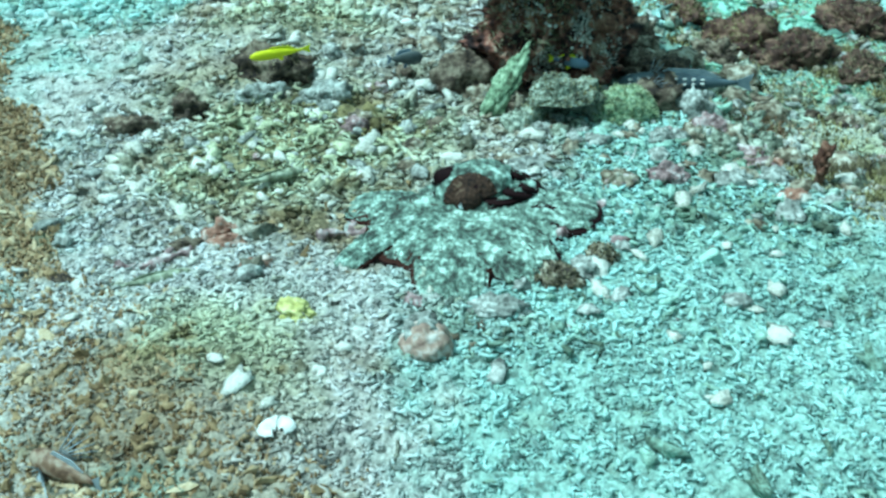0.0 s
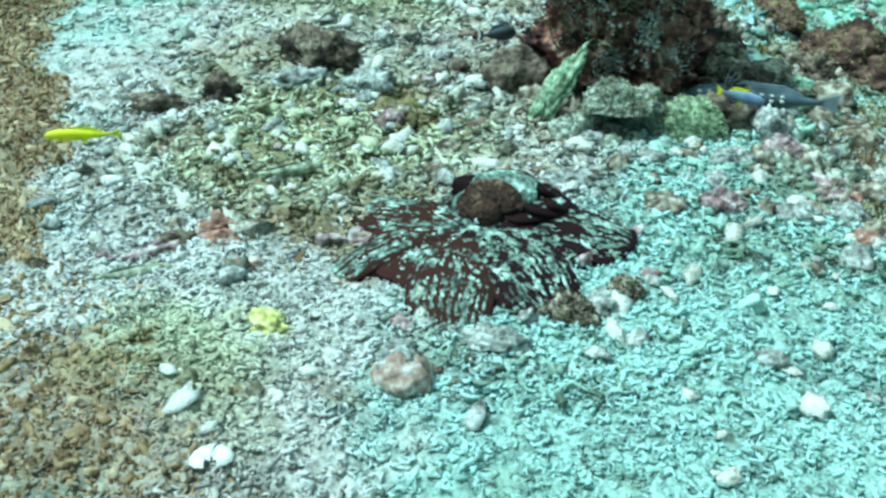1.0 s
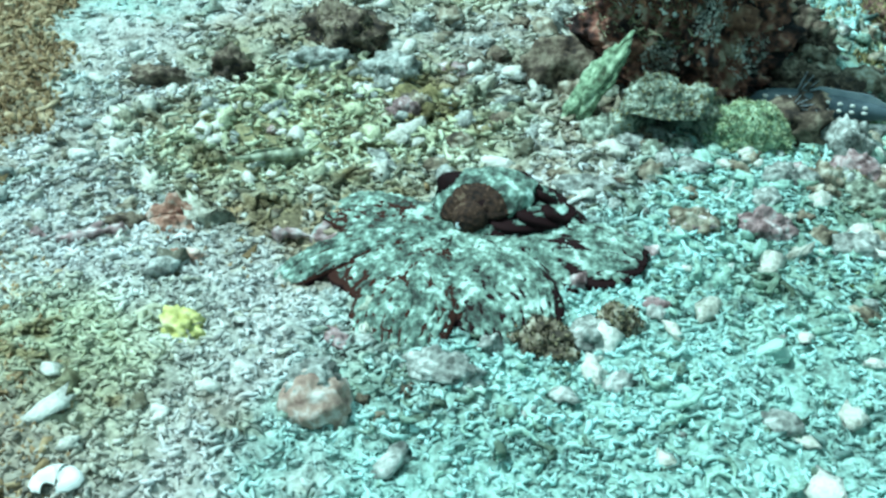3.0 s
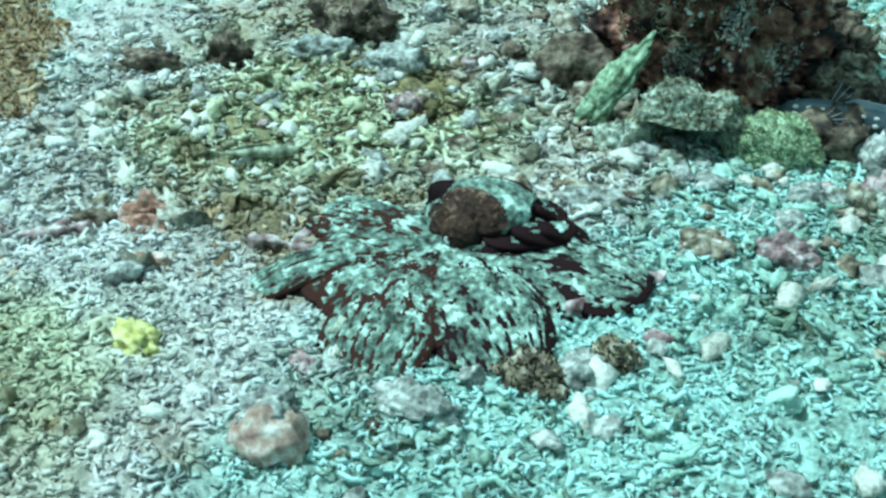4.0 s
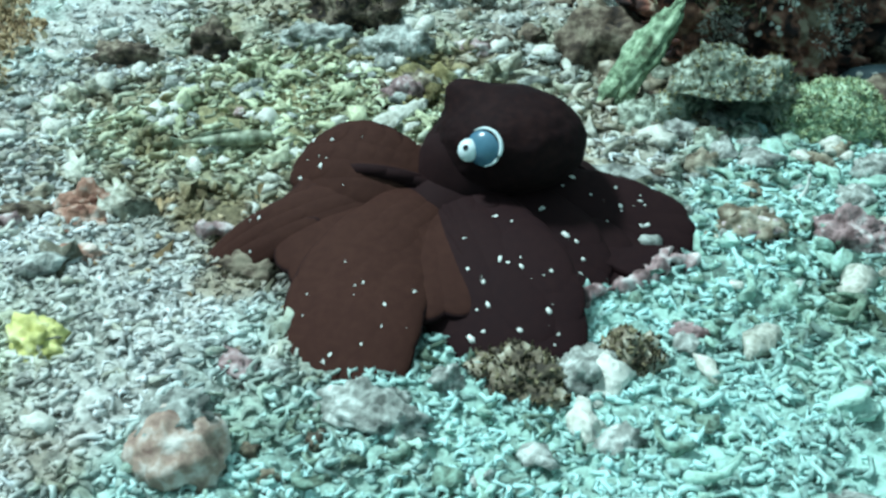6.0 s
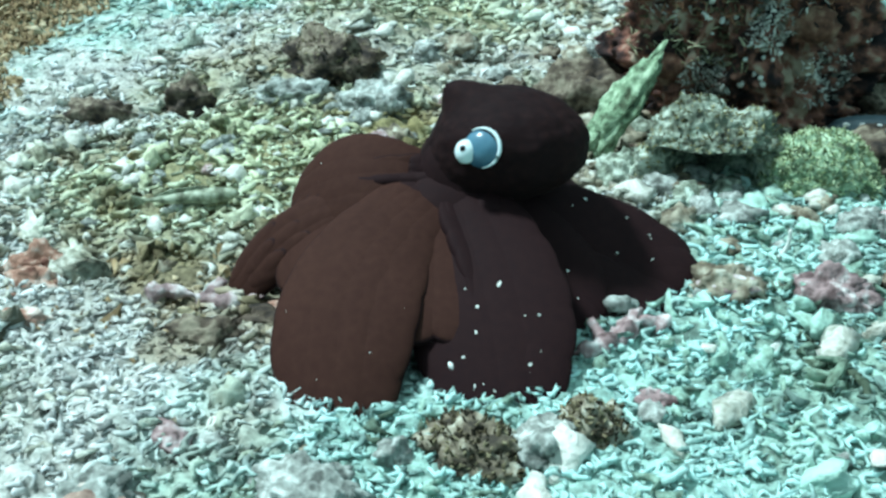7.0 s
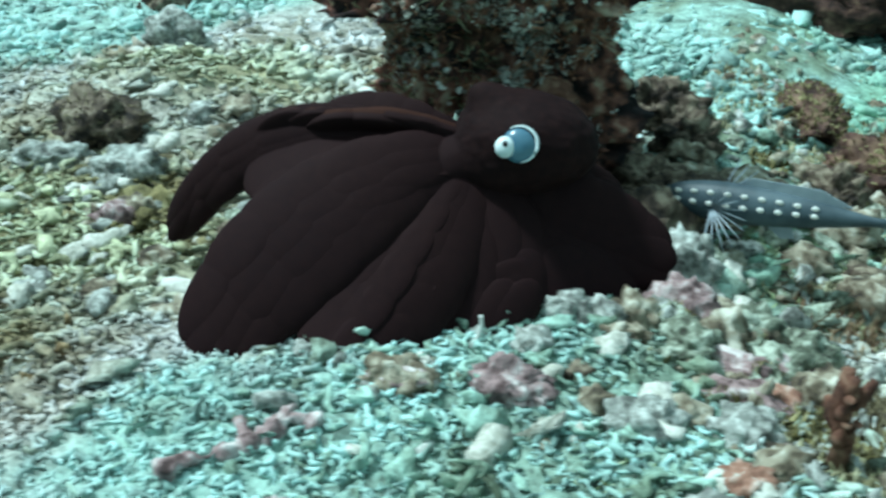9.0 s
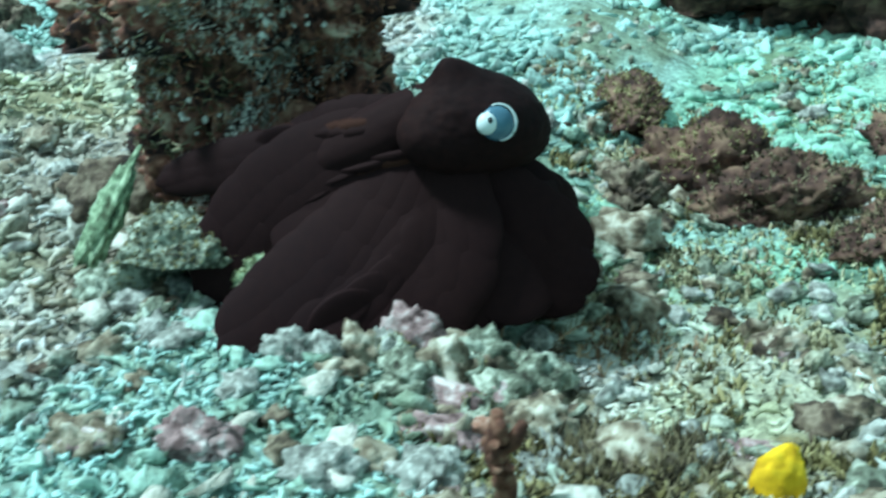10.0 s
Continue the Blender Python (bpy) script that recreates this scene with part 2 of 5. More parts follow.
def scatter_mesh(name, mat, template, places, scales, spin, rng, jitter=0.18, smooth=False):
    """Many loose bits in one mesh: copies of a template, each turned, stretched and dented on its own."""
    bv, bf = template
    n, k = len(places), len(bv)
    a = spin[:, 0]
    tilt, tw = spin[:, 1], spin[:, 2]
    ca, sa, ct, st, cw, sw = np.cos(a), np.sin(a), np.cos(tilt), np.sin(tilt), np.cos(tw), np.sin(tw)
    rz = np.zeros((n, 3, 3)); rz[:, 0, 0] = ca; rz[:, 0, 1] = -sa; rz[:, 1, 0] = sa; rz[:, 1, 1] = ca; rz[:, 2, 2] = 1
    ry = np.zeros((n, 3, 3)); ry[:, 0, 0] = ct; ry[:, 0, 2] = st; ry[:, 2, 0] = -st; ry[:, 2, 2] = ct; ry[:, 1, 1] = 1
    rx = np.zeros((n, 3, 3)); rx[:, 1, 1] = cw; rx[:, 1, 2] = -sw; rx[:, 2, 1] = sw; rx[:, 2, 2] = cw; rx[:, 0, 0] = 1
    rot = rz @ ry @ rx
    v = bv[None] * (1 + jitter * rng.standard_normal((n, k, 1))) * scales[:, None, :]
    v = np.einsum("nij,nkj->nki", rot, v) + places[:, None, :]
    f = (bf[None] + (np.arange(n) * k)[:, None, None]).reshape(-1, bf.shape[1])
    me = bpy.data.meshes.new(name)
    me.vertices.add(n * k)
    me.vertices.foreach_set("co", v.reshape(-1).astype(np.float32))
    me.loops.add(f.size)
    me.loops.foreach_set("vertex_index", f.reshape(-1).astype(np.int32))
    me.polygons.add(len(f))
    me.polygons.foreach_set("loop_start", np.arange(0, f.size, f.shape[1]).astype(np.int32))
    me.polygons.foreach_set("use_smooth", np.full(len(f), smooth))
    me.materials.append(mat)
    me.update(calc_edges=True)
    me.validate()
    return me


def finger_template(bend, sides=6, rings=5, girth=0.27):
    """A stub of branch coral: a bent, tapering tube of triangles."""
    v, f = [], []
    for i in range(rings):
        u = i / (rings - 1)
        r = girth * (0.85 + 0.25 * math.sin(3 + 5 * u)) * (0.6 if i in (0, rings - 1) else 1)
        for k in range(sides):
            w = 2 * math.pi * k / sides
            v.append((2 * u - 1, bend * (u - 0.5) ** 2 * 4 - bend * 0.4 + r * math.cos(w), r * math.sin(w)))
    for i in range(rings - 1):
        for k in range(sides):
            j = (k + 1) % sides
            a, b, c, d = i * sides + k, i * sides + j, (i + 1) * sides + j, (i + 1) * sides + k
            f += [(a, b, c), (a, c, d)]
    for k in range(1, sides - 1):
        f.append((0, k + 1, k))
        o = (rings - 1) * sides
        f.append((o, o + k, o + k + 1))
    return np.array(v), np.array(f)


def shard_template(seed, level=ICO2, rough=0.55, freq=1.7):
    """A jagged broken bit with hollows and spurs."""
    v, f = level
    out = []
    for p in v:
        q = Vector(p)
        out.append(tuple(q * min(1.45, max(0.45, 1 + rough * fractal(q * freq + Vector((seed * 2.3, seed * 7.1, seed)), 3)))))
    return np.array(out), f


def smooth_step(a, b, x):
    t = np.clip((x - a) / (b - a), 0, 1)
    return t * t * (3 - 2 * t)


# ---- the seabed ----
def wave(x, y):
    """Gentle unevenness of the bottom, from crossed waves of many lengths."""
    z = 0
    for fx, fy, ph, am in ((3.1, 1.7, 0.3, 0.008), (-2.2, 4.3, 1.9, 0.007), (7.9, 5.2, 4.0, 0.004), (-9.1, 8.3, 2.2, 0.003), (17, -13, 0.7, 0.0022), (23, 21, 5.1, 0.0018), (-37, 29, 3.3, 0.0012)):
        z = z + am * np.sin(fx * x + fy * y + ph)
    return z


def seabed_z(x, y):
    x, y = np.asarray(x, float), np.asarray(y, float)
    z = wave(x, y)
    z = z - 0.085 * smooth_step(0.38, 0.70, x) * smooth_step(1.55, 1.95, y)
    z = z + 0.05 * np.exp(-((x + 0.40) ** 2 + (y - 2.32) ** 2) / 0.04)
    z = z - 0.02 * np.exp(-((x + 0.46) ** 2 + (y - 1.60) ** 2) / 0.03)
    z = z + 0.02 * smooth_step(0.0, 0.12, mat_side(x, y))
    # a shallow scrape where the octopus sits
    return z - 0.006 * np.exp(-((x - 0.02) ** 2 + (y - 1.5) ** 2) / 0.03)


def drift(x, y, scale, seed):
    """Soft random patches between 0 and 1."""
    grid = np.random.default_rng(seed).uniform(0, 1, (64, 64))
    a, c = np.asarray(x, float) * scale + 31.3, np.asarray(y, float) * scale + 17.7
    i, j = np.floor(a).astype(int), np.floor(c).astype(int)
    u, v = a - i, c - j
    u, v = u * u * (3 - 2 * u), v * v * (3 - 2 * v)
    g = lambda p, q: grid[p % 64, q % 64]
    return (g(i, j) * (1 - u) + g(i + 1, j) * u) * (1 - v) + (g(i, j + 1) * (1 - u) + g(i + 1, j + 1) * u) * v


def bare(x, y):
    """Patches of open sand with little gravel on them."""
    return smooth_step(0.64, 0.80, 0.65 * drift(x, y, 9, 5) + 0.35 * drift(x, y, 27, 6))


def ridge(x, y, scale, seed):
    """Winding crests between 0 and 1; turned over, rounded lumps with creases between them."""
    return 1 - np.abs(2 * drift(x, y, scale, seed) - 1)


def relief(x, y):
    """The crusted, wormy surface of the bottom."""
    u = x + 0.016 * (drift(x, y, 38, 51) - 0.5) + 0.006 * (drift(x, y, 110, 57) - 0.5)
    v = y + 0.016 * (drift(x, y, 38, 52) - 0.5) + 0.006 * (drift(x, y, 110, 58) - 0.5)
    coarse = coarseness(x, y)
    lump = lambda scale, seed: 1 - ridge(u, v * 1.25, scale, seed)
    worm = 0.0085 * (1 - coarse) * (ridge(u, v * 1.2, 60, 53) - 0.5)
    return worm + 0.012 * coarse * (lump(44, 53) - 0.5) + 0.010 * coarse * (lump(23, 59) - 0.5) + 0.0060 * (lump(95, 54) - 0.5) + 0.0030 * (drift(x, y, 230, 56) - 0.5)


def rim_fade(x, y):
    """Loose rubble thins out, unevenly, towards the edge of the place."""
    far = np.maximum(np.abs(x - 0.25) / 1.95, np.abs(y - 2.3) / 2.05)
    return smooth_step(1.0, 0.72, far + 0.22 * (drift(x, y, 5, 61) - 0.5))


def mossiness(x, y):
    """The green-turfed sand beyond the reef rock."""
    return smooth_step(0.40, 0.60, x) * smooth_step(1.85, 2.15, y) * smooth_step(3.6, 2.7, y)


def stain(me):
    """Writes where a teal tinge, strongest right and far off, olive silt and rusty growth tint the bed."""
    co = np.empty(len(me.vertices) * 3, np.float32)
    me.vertices.foreach_get("co", co)
    x, y = co[0::3].astype(float), co[1::3].astype(float)
    mottle = 0.55 * drift(x, y, 6, 7) + 0.30 * drift(x, y, 17, 8) + 0.15 * drift(x, y, 45, 9)
    warm = 0.6 * np.exp(-(((x + 0.36) / 0.4) ** 2 + ((y - 2.5) / 0.3) ** 2)) + np.exp(-(((x + 0.30) / 0.33) ** 2 + ((y - 1.86) / 0.30) ** 2)) + 0.8 * np.exp(-(((x + 0.32) / 0.22) ** 2 + ((y - 1.22) / 0.18) ** 2)) + 1.0 * np.exp(-(((x - 0.75) / 0.25) ** 2 + ((y - 1.85) / 0.3) ** 2))
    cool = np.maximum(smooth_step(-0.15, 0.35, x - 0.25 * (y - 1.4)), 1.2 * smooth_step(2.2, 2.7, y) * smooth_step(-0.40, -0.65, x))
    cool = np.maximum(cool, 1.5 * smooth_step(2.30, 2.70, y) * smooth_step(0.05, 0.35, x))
    moss = smooth_step(0.35, 0.75, drift(x, y, 7, 83)) * mossiness(x, y)
    fields = {"moss": moss, "tinge": smooth_step(0.32, 0.72, cool * 0.45 + (1 - mottle) * 0.75 - 0.5 * warm), "silt": smooth_step(0.48, 0.88, warm * 0.75 + mottle * 0.55 - 0.35 * cool),
              "rust": 0.9 * np.exp(-(((x + 0.40) / 0.24) ** 2 + ((y - 1.04) / 0.17) ** 2)) + smooth_step(-0.02, 0.05, mat_side(x, y)) + 0.95 * drift(x, y, 30, 14) * np.exp(-(((x + 0.14) / 0.16) ** 2 + ((y - 1.52) / 0.12) ** 2)) + smooth_step(0.57, 0.72, 0.5 * drift(x, y, 8, 10) + 0.32 * drift(x, y, 22, 11) + 0.18 * drift(x, y, 60, 12)) * (0.35 + 0.65 * np.clip(warm + 0.4 * coarseness(x, y), 0, 1))}
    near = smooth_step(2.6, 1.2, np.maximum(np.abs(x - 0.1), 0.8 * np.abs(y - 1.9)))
    rest = {"tinge": 0.9 + 0.3 * (drift(x, y, 1.3, 91) - 0.5), "silt": 0.35, "rust": 0.0, "moss": 0.15}
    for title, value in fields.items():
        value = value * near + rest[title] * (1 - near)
        me.attributes.new(title, "FLOAT", "POINT").data.foreach_set("value", value.astype(np.float32))
    return me


def mat_side(x, y):
    """How far a place lies inside the brown algal mat (positive inside)."""
    edge = -0.60 - 0.43 * np.clip(y - 1.45, -0.4, 5) + 0.03 * np.sin(11 * y) + 0.018 * np.sin(29 * y + 1)
    return np.minimum(edge - x, (y - 1.36 - 0.06 * np.sin(7 * x) - 0.03 * np.sin(23 * x)) * 2)


def spread(lo, hi, step, reach, grow=1.35):
    mid = list(np.arange(lo, hi, step))
    s, a, b = step, [], []
    p, q = lo, mid[-1]
    while p > -reach:
        s *= grow
        p -= s
        q += s
        a.append(p)
        b.append(q)
    return np.array(a[::-1] + mid + b)


def build_seabed():
    xs, ys = spread(-0.78, 0.88, 0.0042, 60, 1.17), spread(0.88, 2.30, 0.0042, 60, 1.17)
    X, Y = np.meshgrid(xs, ys)
    near = (X > -1.3) & (X < 1.3) & (Y > 0.75) & (Y < 3.2)
    fine = smooth_step(1.0, 0.8, np.maximum(np.abs(X - 0.05) / 1.1, np.abs(Y - 1.6) / 1.05))
    swell = 0.035 * (drift(X, Y, 5, 71) - 0.5) + 0.018 * (drift(X, Y, 13, 72) - 0.5)
    swell = swell * smooth_step(0.85, 1.3, np.maximum(np.abs(X - 0.1) / 1.1, np.abs(Y - 1.5) / 1.1)) * smooth_step(7, 3, np.hypot(X, Y - 1.5))
    Z = seabed_z(np.clip(X, -1.6, 1.7), np.clip(Y, 0.5, 3.7)) + fine * relief(X, Y) + swell
    v = np.stack([X, Y, Z], -1).reshape(-1, 3)
    w, h = len(xs), len(ys)
    i = (np.arange(h - 1)[:, None] * w + np.arange(w - 1)[None]).reshape(-1)
    f = np.stack([i, i + 1, i + 1 + w, i + w], 1)
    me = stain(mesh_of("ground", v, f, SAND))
    # shade between coarse pieces, painted brown through the rust tint; the slope browned too
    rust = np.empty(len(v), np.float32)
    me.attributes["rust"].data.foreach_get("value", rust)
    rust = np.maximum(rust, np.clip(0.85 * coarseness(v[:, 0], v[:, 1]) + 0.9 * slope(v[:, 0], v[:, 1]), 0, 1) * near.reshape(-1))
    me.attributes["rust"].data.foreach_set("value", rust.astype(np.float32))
    ob = new("ground", me)
    return tagged(ob, "pale coral sand and gravel seabed", "seabed", kind="structure")



def on_bed(x, y, sink=0.0):
    return float(seabed_z(x, y)) - sink


def random_places(rng, n, x0, x1, y0, y1, keep):
    x, y = rng.uniform(x0, x1, n), rng.uniform(y0, y1, n)
    k = rng.uniform(0, 1, n) < keep(x, y) * rim_fade(x, y)
    return x[k], y[k]


def brownness(x, y):
    """Share of silted, brown bits: the mat, the near left corner, and the slope."""
    b = smooth_step(-0.02, 0.02, mat_side(x, y))
    b = np.maximum(b, smooth_step(0.0, 0.22, -0.05 - x + 0.05 * np.sin(11 * y + 5 * x) - 0.85 * np.clip(y - 0.94, 0, 1)) * smooth_step(1.5, 1.25, y) * (0.50 + 0.45 * drift(x, y, 14, 81)))
    b = np.maximum(b, 0.6 * np.exp(-(((x + 0.20) / 0.13) ** 2 + ((y - 1.54) / 0.08) ** 2)))
    return np.clip(b, 0, 1)


def slope(x, y):
    """Share of turf-grown, olive rubble on the slope down to the right."""
    s = smooth_step(0.42, 0.66, 0.6 * drift(x, y, 8, 21) + 0.4 * drift(x, y, 24, 22) + 0.5 * np.exp(-(((x - 0.70) / 0.09) ** 2 + ((y - 1.69) / 0.08) ** 2)))
    return (0.12 + 0.80 * s) * smooth_step(0.42, 0.62, x + 0.25 * (y - 1.8)) * smooth_step(1.40, 1.60, y)


def coarseness(x, y):
    """Share of coarse coral rubble: a broad tongue behind and beside the octopus."""
    c = np.exp(-(((x + 0.33) / 0.36) ** 2 + ((y - 1.85) / 0.34) ** 2) ** 1.5)
    c = np.maximum(c, 0.8 * np.exp(-(((x - 0.10) / 0.45) ** 2 + ((y - 2.05) / 0.25) ** 2) ** 1.5))
    c = np.maximum(c, 0.55 * np.exp(-(((x - 0.45) / 0.22) ** 2 + ((y - 1.62) / 0.20) ** 2) ** 1.5))
    c = np.maximum(c, 0.25 * np.exp(-(((x - 0.12) / 0.25) ** 2 + ((y - 1.25) / 0.10) ** 2) ** 1.5))
    c = np.maximum(c, 0.85 * np.exp(-(((x + 0.24) / 0.50) ** 2 + ((y - 2.52) / 0.34) ** 2) ** 1.5))
    c = np.maximum(c, 0.9 * np.exp(-(((x + 0.12) / 0.16) ** 2 + ((y - 1.56) / 0.12) ** 2) ** 1.5))
    c = np.maximum(c, 0.65 * np.exp(-(((x - 0.14) / 0.22) ** 2 + ((y - 1.80) / 0.15) ** 2) ** 1.5))
    return np.clip(c + 0.03, 0, 1)


ground = build_seabed()


def lay(name, mat, template, rng, n, area, keep, lo, hi, label, stretch=(1.0, 1.9), flatness=0.75, sink=0.3, jitter=0.18, smooth=False):
    x, y = random_places(rng, n, *area, keep)
    m = len(x)
    s = lo + (hi - lo) * rng.uniform(0, 1, m) ** 2.2
    scales = np.stack([s * rng.uniform(*stretch, m), s, s * flatness], 1)
    z = seabed_z(x, y) + s * flatness * (1 - sink) * rng.uniform(0.3, 1.1, m)
    spin = np.stack([rng.uniform(0, 6.283, m), rng.normal(0, 0.35, m), rng.uniform(0, 6.283, m) * (stretch[1] > 1.5)], 1)
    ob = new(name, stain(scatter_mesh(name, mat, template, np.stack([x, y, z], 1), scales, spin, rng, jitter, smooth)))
    return tagged(ob, label, "rubble", kind="stuff")


def build_rubble():
    rng = np.random.default_rng(11)
    area = (-1.5, 1.5, 0.7, 3.1)
    clear = lambda x, y: np.where(y > 2.5, 0.35, 1.0)
    near = (-0.70, 0.75, 0.84, 1.95)
    grain = lambda x, y: (1 - 0.6 * slope(x, y)) * (1 - brownness(x, y)) * (1 - 0.7 * coarseness(x, y)) * (1 - 0.8 * bare(x, y))
    for i, bend in enumerate((0.6, -1.1, 1.7)):
        lay("coral_grit", GRAVEL, finger_template(bend * 0.8, 4, 4, 0.52), rng, 8000, near, grain, 0.0044, 0.0090, "fine pale coral grit over the sand", (0.55, 1.0), 0.9, 0.35, 0.24, True)
    lay("coral_grit", GRAVEL, finger_template(0.9, 4, 4, 0.50), rng, 6500, area, lambda x, y: grain(x, y) * np.where((y < 1.95) & (np.abs(x) < 0.7), 0, 1), 0.0060, 0.0125, "fine pale coral grit over the sand", (0.7, 1.3), 0.8, 0.45, 0.16, True)
    lay("coral_grit", GRAVEL, shard_template(5, ICO1, 0.8, 2.4), rng, 13000, (-1.3, 2.1, 2.45, 4.0), lambda x, y: 0.8 + 0 * x, 0.0055, 0.0140, "pale coral grit on the far slope", (1.0, 2.4), 0.6, 0.5, 0.30, True)
    for i, bend in enumerate((0.5, 1.3, -0.9)):
        lay("coral_twigs", RUBBLE if i == 1 else GRAVEL, finger_template(bend, 4, 4, 0.52), rng, 5200, area, lambda x, y: (1 - brownness(x, y)) * (0.55 + 0.45 * coarseness(x, y)) * clear(x, y) * (1 - 0.7 * bare(x, y)), 0.0036, 0.0110, "broken pale coral twigs and fingers", (0.8, 1.5), 0.9, 0.3, 0.20, True)
    for i in range(4):
        lay("coral_rubble", RUBBLE, shard_template(10 + i, ICO2, 0.9, 2.4), rng, 620, area, lambda x, y: (1 - brownness(x, y)) * (0.08 + 0.92 * coarseness(x, y)) * clear(x, y), 0.0050, 0.0165, "loose cream and olive coral rubble", (1.0, 1.8), 0.7, 0.3, 0.30, True)
    for i, bend in enumerate((0.5, -0.8, 1.2)):
        lay("coral_rubble", RUBBLE, finger_template(bend, 5, 5, 0.50), rng, 5200, area, lambda x, y: (1 - brownness(x, y)) * coarseness(x, y) * clear(x, y), 0.0058, 0.0130, "loose cream and olive coral rubble", (0.8, 1.4), 1.0, 0.1, 0.26, True)
    for i in range(3):
        lay("turf_rubble", (STONE_GREEN, STONE, STONE_MIXED)[i], shard_template(40 + i, ICO2, 0.6, 1.8), rng, 900, (0.4, 1.2, 1.4, 3.0), slope, 0.0035, 0.0150, "olive and brown turf-grown rubble", (1.0, 1.9), 0.6, 0.2, 0.2, True)
    for i in range(2):
        lay("silted_rubble", RUBBLE_BROWN, shard_template(20 + i, ICO1, 0.9, 2.4), rng, 14000, area, lambda x, y: brownness(x, y), 0.0024, 0.0075, "brown silted rubble with algal film", (1.0, 2.2), 0.8, 0.4, 0.4, i == 0)


build_rubble()


# ---- the reef rock and what grows on it ----
def turf_clump(name, mat, centre_of, n, rng, length, width=0.0022):
    """Short bent blades of turf, joined."""
    verts, faces = [], []
    for _ in range(n):
        p, up = centre_of(rng)
        p, up = Vector(p), (Vector(up) + Vector(rng.normal(0, 0.45, 3))).normalized()
        side = up.orthogonal().normalized()
        side.rotate(Matrix.Rotation(rng.uniform(0, 6.28), 3, up))
        bend = up.cross(side) * rng.uniform(-0.5, 0.5)
        l, w = length * rng.uniform(0.5, 1.3), width * rng.uniform(0.6, 1.4)
        o = len(verts)
        for u, k in ((0, 1.0), (0.55, 0.8), (1.0, 0.25)):
            c = p + up * l * u + bend * l * u * u
            verts += [c - side * w * k, c + side * w * k, c + up.cross(side) * w * k * 0.8]
        for i in (0, 3):
            for a, b in ((0, 1), (1, 2), (2, 0)):
                faces.append((o + i + a, o + i + b, o + i + b + 3, o + i + a + 3))
        faces.append((o + 6, o + 7, o + 8))
    return mesh_of(name, verts, faces, mat)


def surface_sampler(ob_mesh, rule):
    polys = [p for p in ob_mesh.polygons if rule(p)]

    def pick(rng):
        p = polys[int(rng.integers(len(polys)))]
        return p.center, p.normal
    return pick


